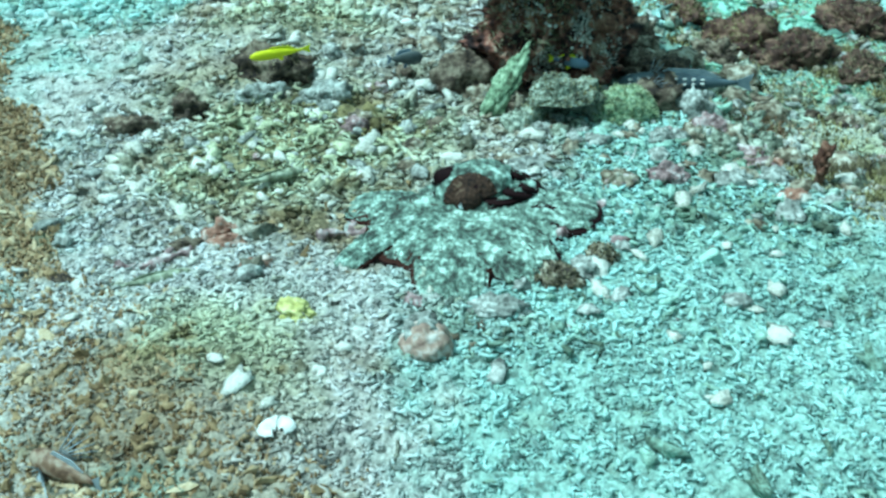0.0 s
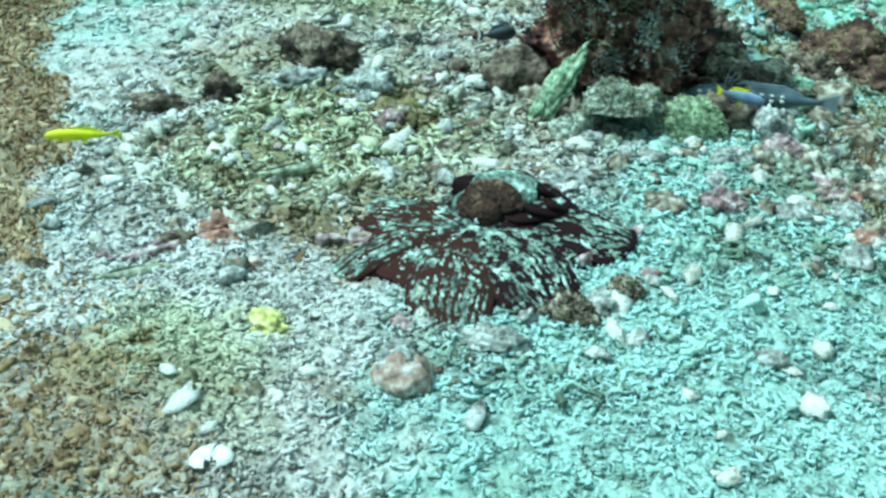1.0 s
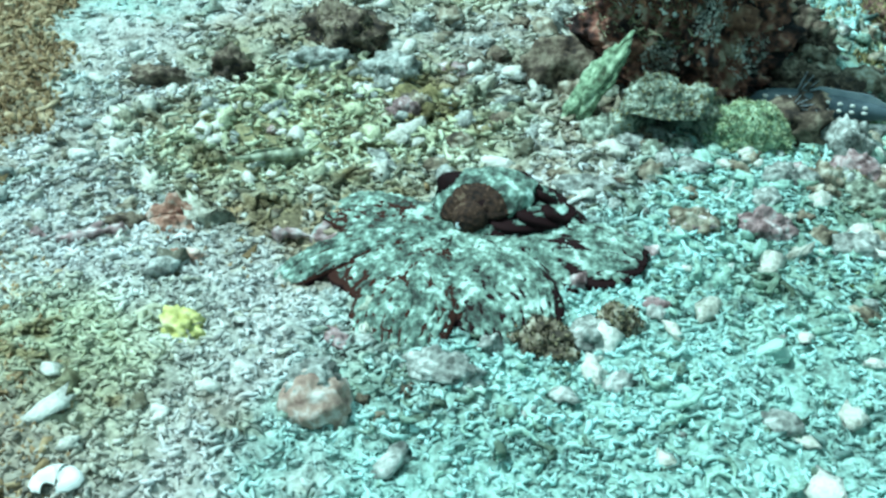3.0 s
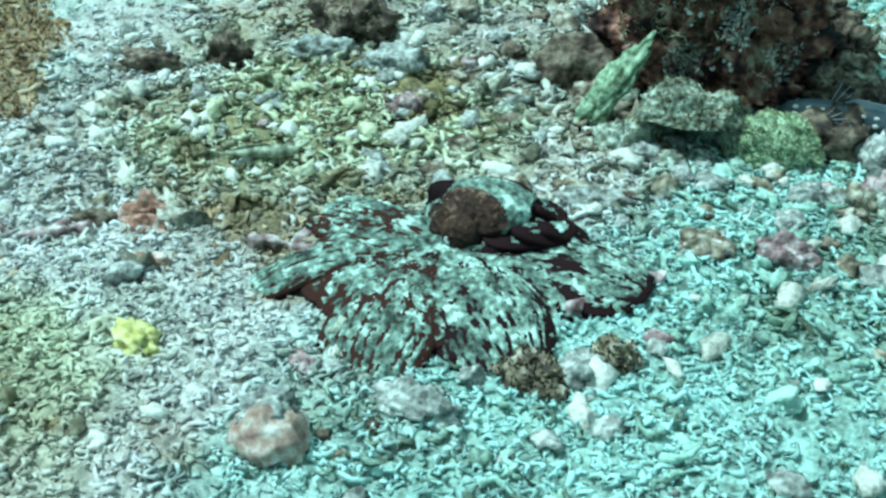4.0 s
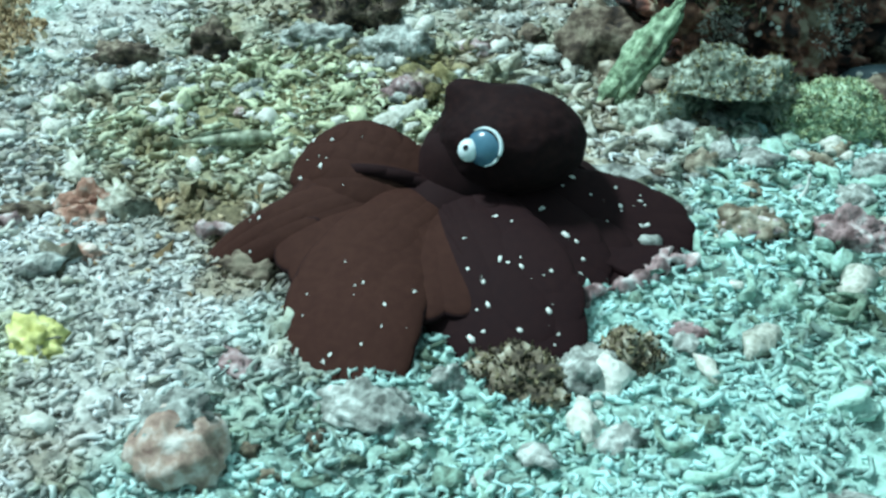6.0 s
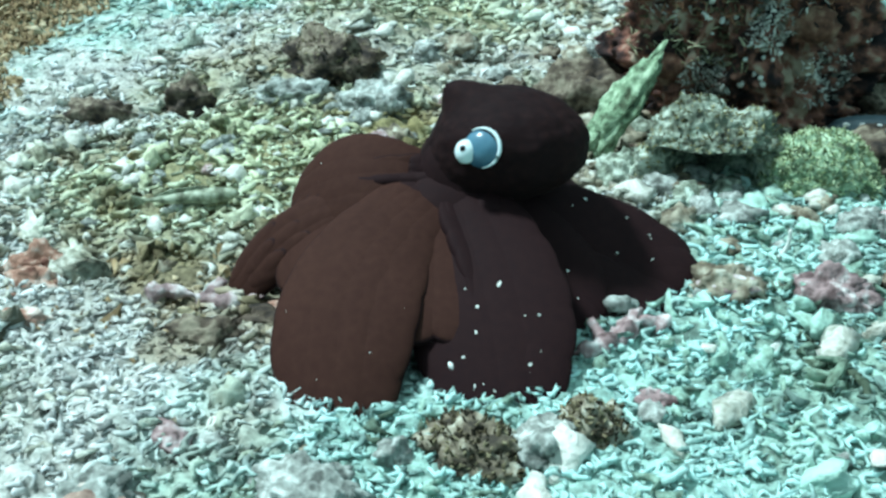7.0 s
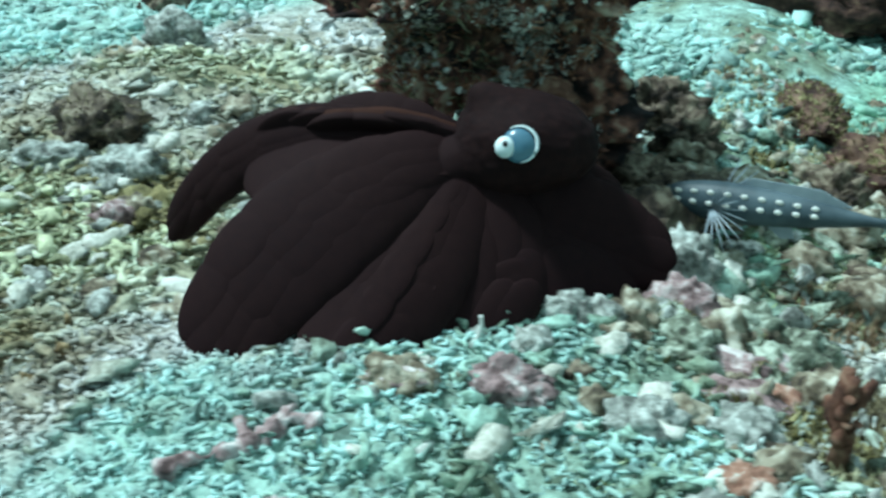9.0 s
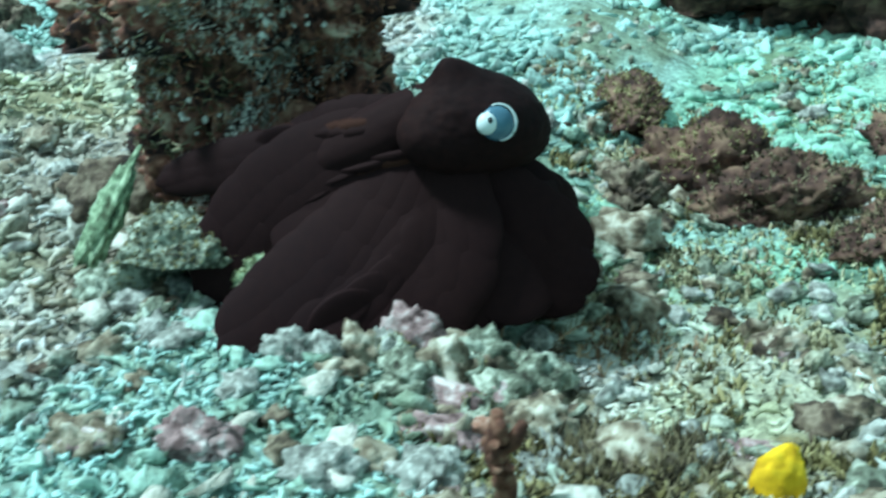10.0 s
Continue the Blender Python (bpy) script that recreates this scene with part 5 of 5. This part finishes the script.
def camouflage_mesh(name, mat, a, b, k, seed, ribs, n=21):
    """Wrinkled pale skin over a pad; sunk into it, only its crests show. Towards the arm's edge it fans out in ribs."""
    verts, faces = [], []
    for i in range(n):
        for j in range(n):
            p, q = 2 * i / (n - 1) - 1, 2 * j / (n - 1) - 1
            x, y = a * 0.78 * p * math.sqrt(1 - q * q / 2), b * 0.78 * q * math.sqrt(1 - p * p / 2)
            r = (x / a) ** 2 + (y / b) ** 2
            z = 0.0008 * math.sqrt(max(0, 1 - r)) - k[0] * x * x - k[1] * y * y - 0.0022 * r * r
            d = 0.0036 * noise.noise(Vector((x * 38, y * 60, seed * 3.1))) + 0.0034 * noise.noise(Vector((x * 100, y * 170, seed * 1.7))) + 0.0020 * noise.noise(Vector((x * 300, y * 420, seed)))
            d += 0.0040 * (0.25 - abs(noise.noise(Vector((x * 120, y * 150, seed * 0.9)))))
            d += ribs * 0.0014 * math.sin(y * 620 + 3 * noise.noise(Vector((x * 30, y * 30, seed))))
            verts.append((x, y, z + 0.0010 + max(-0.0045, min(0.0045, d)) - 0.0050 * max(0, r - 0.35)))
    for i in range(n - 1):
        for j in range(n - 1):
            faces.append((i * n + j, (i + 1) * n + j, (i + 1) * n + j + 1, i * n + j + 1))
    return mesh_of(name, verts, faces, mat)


def spots_mesh(a, b, k, count, rng):
    """White flecks standing a little out of a pad."""
    p, s, spin = [], [], []
    for _ in range(count):
        x, y = a * rng.uniform(-0.6, 0.6), b * rng.uniform(-0.6, 0.6)
        r = (x / a) ** 2 + (y / b) ** 2
        p.append((x, y, 0.0006 - k[0] * x * x - k[1] * y * y - 0.0022 * r * r + rng.uniform(-0.0008, 0.0004)))
        w = 0.0020 * rng.uniform(0.5, 1.5)
        s.append((w * rng.uniform(1.0, 2.2), w, 0.0013))
        spin.append((rng.normal(0, 0.5), 0, 0))
    return scatter_mesh("white_fleck", SPOT, ICO1, np.array(p), np.array(s), np.array(spin), rng, 0.15, True)


def build_octopus():
    root = tagged(new("octopus"), "dark brown octopus with webbed arms, a pale eye and white flecks", "octopus")
    rng = np.random.default_rng(17)
    segments = []

    def segment(name, point, s, v, a, b, spots, ribs, seed, brown=False):
        k = bow(point, s, v)
        ob = part(name, pad_mesh(name, SKIN, a, b, k), root)
        made = {"ob": ob, "rows": [segment_pose(point, i, s, v) for i in range(len(TIMES))]}
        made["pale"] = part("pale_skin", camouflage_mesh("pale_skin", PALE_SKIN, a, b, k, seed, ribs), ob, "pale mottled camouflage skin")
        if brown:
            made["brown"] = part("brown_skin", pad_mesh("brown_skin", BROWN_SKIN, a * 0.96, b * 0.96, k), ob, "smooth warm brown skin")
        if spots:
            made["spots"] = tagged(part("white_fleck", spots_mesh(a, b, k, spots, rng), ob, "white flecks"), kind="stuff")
        segments.append(made)

    seed = 1
    for key, (width, rows, cols) in ARM_KINDS.items():
        spans = [sum((arm_curve(key, i, (k + 1) / 8) - arm_curve(key, i, k / 8)).length for k in range(8)) for i in range(len(TIMES))]
        reach = sorted(spans)[-3]
        for r in range(rows):
            s = 0.04 + 0.88 * r / (rows - 1)
            a, b = 1.22 * reach / rows, 1.75 * fringe_width(key, s) / cols
            for c in range(cols):
                v = ((2 * c + 1) / cols - 1) * 0.78
                tip = s - 0.10 * v * v * float(smooth_step(0.45, 0.9, s))
                count = 0 if s < 0.3 else (seed % 2 if s < 0.6 else 2 + seed % 2)
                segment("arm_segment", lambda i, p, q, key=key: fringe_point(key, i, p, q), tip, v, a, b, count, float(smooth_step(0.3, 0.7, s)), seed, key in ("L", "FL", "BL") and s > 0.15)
                seed += 1
    keys = list(ARM_KINDS)
    for k, key in enumerate(keys):
        pair = (key, keys[(k + 1) % len(keys)])
        low = 0.93 if "FM" in pair else 0.58
        turns = 7 if "FM" in pair else 5
        for r in range(turns):
            first = 0.24 if "FM" in pair else 0.10
            s = first + (low - first) * r / (turns - 1)
            gaps = sorted((arm_curve(pair[0], i, s) - arm_curve(pair[1], i, s)).length for i in range(len(TIMES)))
            for v in (0.26, 0.5, 0.74):
                b = max(0.024, 0.28 * gaps[-4])
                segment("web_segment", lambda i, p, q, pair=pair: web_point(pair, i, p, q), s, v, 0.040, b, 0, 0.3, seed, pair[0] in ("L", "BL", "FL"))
                seed += 1
    # the thick body under the crown
    body = []
    for p in ICO4[0]:
        q = Vector(p)
        k = 1 + 0.05 * fractal(q * 1.8 + Vector((7, 1, 3)), 3)
        body.append((q.x * 0.060 * k, q.y * 0.055 * k, q.z * 0.055 * k))
    made = {"root": root, "segments": segments, "body": part("body", mesh_of("body", body, ICO4[1], SKIN), root)}
    made["neck"] = part("neck", mesh_of("neck", [(x * 0.85, y * 0.85, z * 1.1) for x, y, z in body], ICO4[1], SKIN), root)
    made["mantle"] = part("mantle", mesh_of("mantle", [(x * 1.6, y * 0.55, z * 0.60) for x, y, z in body], ICO4[1], SKIN), root)
    # the head, a rounded bag, with a horn over the far brow
    v, f = ICO6
    horn, brow, neck = (Vector(d).normalized() for d in ((-0.58, -0.05, 0.82), (-0.05, -0.85, 0.45), (-0.72, -0.25, -0.66)))
    head = []
    for p in v:
        q = Vector(p)
        k = 1 + 0.030 * fractal(q * 2.5, 3)
        k += 0.32 * math.exp(-((q - horn).length / 0.30) ** 2) + 0.08 * math.exp(-((q - brow).length / 0.40) ** 2) + 0.42 * math.exp(-((q - neck).length / 0.60) ** 2)
        head.append((0.010 + q.x * 0.068 * k, q.y * 0.054 * k, q.z * 0.047 * k))
    made["head"] = part("head", mesh_of("head", head, f, SKIN_HEAD), root)
    eye_at = Vector((0.004, -0.0500, 0.0120))
    eye = part("eye", mesh_of("eye", [(a * 0.0165, b * 0.011, c * 0.0165) for a, b, c in ICO4[0]], ICO4[1], EYE_LENS), made["head"], "blue-grey eye", Matrix.Translation(eye_at) @ pose(0, 0, 0, -24))
    ring = []
    for k in range(25):
        w = radians(-80 + 205 * k / 24)
        ring.append((0.0162 * math.cos(w), -0.0050, 0.0162 * math.sin(w)))
    part("eye_ring", tube_mesh("eye_ring", EYE_WHITE, ring, [0.0005 + 0.0013 * math.sin(math.pi * k / 24) for k in range(25)], 8), eye, "white ring round the eye")
    part("eye_bulge", mesh_of("eye_bulge", [(-0.0125 + a * 0.0092, -0.0065 + b * 0.008, -0.004 + c * 0.0100) for a, b, c in ICO4[0]], ICO4[1], EYE_WHITE), eye, "pale bulge of the eye")
    part("pupil", mesh_of("pupil", [(-0.0125 + a * 0.0026, -0.0140 + b * 0.0012, -0.002 + c * 0.0030) for a, b, c in ICO2[0]], ICO2[1], BLACK), eye, "dark pupil")
    lid = [(-0.003 + a * 0.0228, min(c, 0.15) * 0.0160 - 0.001 + 0.0016 * noise.noise(Vector((a, c, d)) * 6), d * 0.0212) for a, c, d in ICO4[0]]
    made["eyelid"] = part("eyelid", mesh_of("eyelid", lid, ICO4[1], RUSTY_SKIN), eye, "brown eyelid")

    def hood(name, mat, lift, rule, rough):
        out = []
        for p, w in zip(head, v):
            q = Vector(p)
            d = rough * (noise.noise(q * 45) + 0.9 * noise.noise(q * 130) + 0.45 * noise.noise(q * 330))
            edge = (q - eye_at).length
            tuck = 0.007 * float(smooth_step(0.84, 0.97, abs(w[0]))) + 0.006 * float(smooth_step(0.25, 0.05, w[2])) + 0.012 * float(smooth_step(0.05, 0.3, w[1]))
            out.append(q * (1 + (lift + d - tuck - 0.006 * math.exp(-(edge / 0.027) ** 4)) / 0.055))
        return mesh_of(name, out, [c for c in f if all(rule(Vector(head[j]), Vector(v[j])) for j in c)], mat)

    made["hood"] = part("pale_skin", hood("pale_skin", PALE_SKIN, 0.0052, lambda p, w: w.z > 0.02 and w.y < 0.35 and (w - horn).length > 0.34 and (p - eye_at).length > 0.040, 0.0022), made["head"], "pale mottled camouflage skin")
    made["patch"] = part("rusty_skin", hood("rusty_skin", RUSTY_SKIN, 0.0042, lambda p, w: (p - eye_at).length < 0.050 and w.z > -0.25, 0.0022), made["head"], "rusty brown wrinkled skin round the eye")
    return made


octopus = build_octopus()


# ---- fish ----
def fish(name, body_mat, fin_mat, length, height, width, label, spots=False, fan=False):
    """A fish that swims along +x: body, tail, back and belly fins, eyes."""
    root = tagged(new(name), label, "fish")
    n, k = 22, 12
    verts, faces = [], []
    for i in range(n):
        u = i / (n - 1)
        r = max(0.03, math.sin(math.pi * min(1, (1 - u) ** 0.62 * 0.98 + 0.01)) ** 0.8)
        r = max(r, 0.22 if u < 0.16 else 0.03)
        for j in range(k):
            w = 2 * math.pi * j / k
            verts.append((length * (u - 0.5), math.cos(w) * width / 2 * r, math.sin(w) * height / 2 * r))
    for i in range(n - 1):
        for j in range(k):
            faces.append((i * k + j, (i + 1) * k + j, (i + 1) * k + (j + 1) % k, i * k + (j + 1) % k))
    faces += [tuple(range(k)), tuple(reversed(range((n - 1) * k, n * k)))]
    body = part("body", mesh_of("body", verts, faces, body_mat), root)

    def fin(title, outline, y=0.0, t=0.0012):
        vs = [(a, y - t / 2, b) for a, b in outline] + [(a, y + t / 2, b) for a, b in outline]
        m = len(outline)
        fs = [tuple(range(m)), tuple(reversed(range(m, 2 * m)))] + [(i, (i + 1) % m, m + (i + 1) % m, m + i) for i in range(m)]
        return part(title, mesh_of(title, vs, fs, fin_mat, False), root)
    h, L = height, length
    fin("tail_fin", [(-0.48 * L, 0.10 * h), (-0.63 * L, 0.42 * h), (-0.60 * L, 0), (-0.63 * L, -0.42 * h), (-0.48 * L, -0.10 * h)])
    fin("back_fin", [(0.18 * L, 0.42 * h), (0.08 * L, 0.68 * h), (-0.22 * L, 0.60 * h), (-0.36 * L, 0.25 * h), (0, 0.3 * h)])
    fin("belly_fin", [(0.02 * L, -0.35 * h), (-0.06 * L, -0.72 * h), (-0.12 * L, -0.68 * h), (-0.10 * L, -0.30 * h)])
    for s in (-1, 1):
        part("eye", mesh_of("eye", [(0.36 * L + a * 0.06 * h, s * width * 0.30 + b * 0.05 * h, 0.12 * h + c * 0.06 * h) for a, b, c in ICO2[0]], ICO2[1], BLACK), root)
    if spots:
        for side in (-1, 1):
            for row, count in ((0.62, 9), (0.12, 9)):
                for i in range(count):
                    u = 0.90 - 0.68 * i / count
                    rad = math.sin(math.pi * min(1, (1 - u) ** 0.62 * 0.98 + 0.01)) ** 0.8
                    c = Vector(((u - 0.5) * L, side * width / 2 * rad * math.sqrt(1 - row * row), row * h / 2 * rad))
                    part("spot", mesh_of("spot", [(c.x + a * 0.0040, c.y + d * 0.0018, c.z + e * 0.0030) for a, d, e in ICO2[0]], ICO2[1], SPOT), body, "white spot")
    if fan:
        for i, side in [(k, s) for k in range(11) for s in (-1, 1)]:
            w = radians(110 + 16 * i)
            e = Vector((math.cos(w) * 0.042, side * (width * 0.5 + 0.014), math.sin(w) * 0.038))
            a = Vector((0.24 * L, side * width * 0.4, -0.05 * h))
            part("fin_ray", tube_mesh("fin_ray", FIN, [a, a + e * 0.55, a + e], [0.0013, 0.0010, 0.0004], 5), root)
    return root


yellow_fish = fish("yellow_fish", FISH_YELLOW, FISH_YELLOW, 0.108, 0.021, 0.013, "bright yellow slender fish swimming over rubble")
two_tone_fish = fish("two_tone_fish", FISH_BLUE, FISH_YELLOW, 0.075, 0.022, 0.012, "small blue-grey fish with yellow fins")
grey_fish = fish("grey_fish", FISH_GREY, FISH_BLUE, 0.065, 0.030, 0.014, "small dark grey fish hovering by the reef rock")
sand_fish = fish("sand_perch", FISH_PALE, FISH_PALE, 0.105, 0.018, 0.018, "pale barred sand perch resting on rubble", fan=False)
sand_fish_two = fish("sand_perch", FISH_PALE, FISH_PALE, 0.105, 0.018, 0.018, "pale barred sand perch resting on gravel", fan=False)
pale_fish = fish("pale_fish", SHELL, FISH_PALE, 0.10, 0.020, 0.014, "slender whitish fish passing over gravel")
spotted_fish = fish("spotted_fish", FISH_SLATE, FIN, 0.23, 0.044, 0.036, "slate-grey fish with rows of white spots and fan fins", spots=True, fan=True)
rust_fish = fish("rust_fish", FISH_RUST, FIN, 0.10, 0.035, 0.03, "rust-brown fish with a striped fan fin", fan=True)


# ---- loose pieces of rubble, one by one ----
def build_pieces():
    rng = np.random.default_rng(23)
    kinds = [rock_mesh("coral_piece", (RUBBLE, STONE, RUBBLE)[k % 3], 1, 0.62, 0.5, 200 + k, 0.75, 2.4, ICO2) for k in range(9)]
    x, y = random_places(rng, 2600, -0.75, 0.75, 1.0, 2.3, lambda a, b: (1 - brownness(a, b)) * (0.12 + 0.88 * coarseness(a, b)) * 0.5)
    free = [(a, b) for a, b in zip(x, y) if not (-0.16 < a < 0.2 and 1.33 < b < 1.68)]
    for i, (a, b) in enumerate(free[:290]):
        s = 0.008 + 0.016 * rng.uniform() ** 2
        ob = new("coral_piece", kinds[i % 9])
        ob.parent = ground
        ob.matrix_basis = pose(a, b, on_bed(a, b, -0.002), rng.normal(0, 12), rng.normal(0, 12), rng.uniform(0, 360)) @ Matrix.Diagonal((s, s, s, 1))


build_pieces()


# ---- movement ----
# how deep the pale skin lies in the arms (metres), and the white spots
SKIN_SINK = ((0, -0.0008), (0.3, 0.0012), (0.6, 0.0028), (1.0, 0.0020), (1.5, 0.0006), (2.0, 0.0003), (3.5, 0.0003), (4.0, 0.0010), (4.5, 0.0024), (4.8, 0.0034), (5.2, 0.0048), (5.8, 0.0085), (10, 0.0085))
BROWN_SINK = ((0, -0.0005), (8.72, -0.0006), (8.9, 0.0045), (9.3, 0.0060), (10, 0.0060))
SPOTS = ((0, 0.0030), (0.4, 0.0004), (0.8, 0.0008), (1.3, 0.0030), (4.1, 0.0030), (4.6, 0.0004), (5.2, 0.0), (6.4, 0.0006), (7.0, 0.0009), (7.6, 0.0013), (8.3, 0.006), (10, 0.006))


def swim(ob, rows):
    """Rows of seconds, places, headings and climbs."""
    keyed = []
    for t, p, heading, climb in rows:
        keyed.append((t, pose(*p, 0, -climb, heading)))
    walk(ob, keyed)


def motions():
    base = [Vector((x, y, 0)) for x, y, _ in CROWN]
    walk(octopus["root"], [(t, Matrix.Translation(b)) for t, b in zip(TIMES, base)])
    walk(octopus["body"], [(t, Matrix.Translation((0, 0.03 * (t > 9), c[2] - (0.085 if t < 4.6 else 0.055 if t < 9 else 0.075)))) for t, c in zip(TIMES, CROWN)])
    bag = []
    for i, (t, b, c) in enumerate(zip(TIMES, base, CROWN)):
        c, mid = Vector(c) - b, Vector(ARMS["FL"][i][0]) - b
        late = t > 9
        x = (mid - c).normalized() if late else Vector((-0.6, 0.1, -0.6 if t > 5 else -0.1)).normalized()
        y = Vector((0, 0, 1)).cross(x).normalized()
        at = c.lerp(mid, 0.40) + Vector((0.01, 0.021, 0.012)) if late else Vector((0, 0.02, c.z - (0.085 if t < 4.6 else 0.075)))
        bag.append((t, Matrix.Translation(at) @ Matrix((x, y, x.cross(y))).transposed().to_4x4()))
    walk(octopus["mantle"], bag)
    walk(octopus["neck"], [(t, Matrix.Translation((0.3 * (e[0] - b.x), 0.02 + 0.055 * (t > 9), min(c[2] - 0.012, 0.5 * (c[2] + e[2]) - 0.040) - (0.045 if t < 4.6 else 0.0)))) for t, b, c, e in zip(TIMES, base, CROWN, EYE_AT)])
    down = lambda rows: [(t, Matrix.Translation((0, 0, -d))) for t, d in rows]
    for made in octopus["segments"]:
        walk(made["ob"], [(t, Matrix.Translation(-b) @ m) for t, b, m in zip(TIMES, base, made["rows"])])
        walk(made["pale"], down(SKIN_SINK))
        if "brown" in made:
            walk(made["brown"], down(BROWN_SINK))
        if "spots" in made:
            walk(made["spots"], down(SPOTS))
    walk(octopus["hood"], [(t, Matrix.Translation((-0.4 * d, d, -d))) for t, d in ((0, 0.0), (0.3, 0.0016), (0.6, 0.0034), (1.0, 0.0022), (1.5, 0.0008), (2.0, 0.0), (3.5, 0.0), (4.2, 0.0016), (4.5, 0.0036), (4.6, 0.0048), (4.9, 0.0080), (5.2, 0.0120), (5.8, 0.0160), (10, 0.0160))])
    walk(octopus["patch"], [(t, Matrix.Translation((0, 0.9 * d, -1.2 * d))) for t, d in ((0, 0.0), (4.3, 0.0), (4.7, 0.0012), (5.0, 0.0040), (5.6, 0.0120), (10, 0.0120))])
    walk(octopus["eyelid"], [(t, pose(0, y, 0, -a)) for t, a, y in ((0, 0, 0), (4.4, 0, 0), (4.6, 50, 0.007), (4.75, 95, 0.018), (4.95, 130, 0.032), (10, 130, 0.032))])
    eye_local = Vector((0.002, -0.055, 0.0140))
    rows = []
    for t, b, e, turn, tilt in zip(TIMES, base, EYE_AT, HEAD_TURN, HEAD_TILT):
        r = pose(0, 0, 0, 0, tilt, turn)
        rows.append((t, Matrix.Translation(Vector(e) - b - r @ eye_local) @ r))
    walk(octopus["head"], rows)
    swim(yellow_fish, [(0, (-0.343, 2.037, 0.100), 200, 0), (0.3, (-0.344, 1.950, 0.100), 215, 0), (0.6, (-0.457, 1.777, 0.090), 195, 0), (0.9, (-0.608, 1.712, 0.080), 185, 0), (1.2, (-0.754, 1.586, 0.050), 200, 0), (1.6, (-1.1, 1.5, 0.06), 200, 0), (10, (-2.6, 1.0, 0.10), 200, 0)])
    swim(two_tone_fish, [(0, (0.226, 1.996, 0.080), -30, 0), (0.4, (0.292, 1.984, 0.080), -30, 0), (0.8, (0.380, 1.937, 0.070), -30, 0), (1.0, (0.404, 1.910, 0.070), -30, 0), (1.5, (0.518, 1.927, 0.050), -15, 0), (2.0, (0.531, 1.914, 0.050), 0, 0), (3.0, (0.95, 2.1, 0.05), 0, 0), (10, (2.5, 2.3, 0.1), 0, 0)])
    swim(grey_fish, [(0, (-0.093, 2.115, 0.050), 5, 0), (0.5, (-0.059, 2.154, 0.050), 10, 0), (1.0, (-0.024, 2.207, 0.050), 20, 0), (1.5, (-0.050, 2.169, 0.050), -50, 0), (2.0, (-0.060, 2.155, 0.050), -60, 0), (2.6, (-0.02, 2.45, 0.06), 60, 0), (3.2, (-0.05, 2.9, 0.06), 90, 0), (10, (-0.1, 4.4, 0.1), 90, 0)])
    swim(sand_fish, [(0, (-0.314, 1.695, 0.012), 25, 0), (7.0, (-0.314, 1.695, 0.012), 25, 0), (7.5, (-0.309, 1.872, 0.012), 22, 0), (8.0, (-0.351, 1.865, 0.012), 18, 0), (8.6, (-0.352, 1.876, 0.012), 18, 0), (10, (-0.370, 1.868, 0.012), 18, 0)])
    swim(sand_fish_two, [(0, (-0.453, 1.384, 0.012), 20, 0), (2.0, (-0.453, 1.384, 0.012), 20, 0), (3.0, (-0.75, 1.35, 0.012), 25, 0), (10, (-1.4, 1.1, 0.012), 25, 0)])
    swim(pale_fish, [(0, (-1.05, 1.10, 0.04), 20, 0), (1.5, (-0.75, 1.22, 0.04), 15, 0), (1.8, (-0.484, 1.277, 0.040), 10, 0), (2.2, (-0.467, 1.291, 0.040), 10, 0), (3.0, (-0.85, 1.45, 0.04), 60, 0), (10, (-1.8, 2.6, 0.06), 60, 0)])
    swim(spotted_fish, [(0, (0.434, 1.997, 0.030), 175, 0), (8.3, (0.434, 1.997, 0.030), 175, 0), (8.6, (0.469, 2.003, 0.035), 172, 0), (9.0, (0.533, 2.017, 0.040), 172, 0), (9.3, (0.539, 2.056, 0.050), 165, 8), (9.6, (0.406, 2.112, 0.050), 165, 4), (10, (0.275, 2.217, 0.040), 165, 0)])
    swim(rust_fish, [(0, (-0.475, 0.970, 0.020), 150, 0), (0.6, (-0.482, 1.007, 0.020), 150, 0), (1.4, (-0.75, 1.05, 0.02), 150, 0), (10, (-1.8, 1.5, 0.05), 150, 0)])


motions()
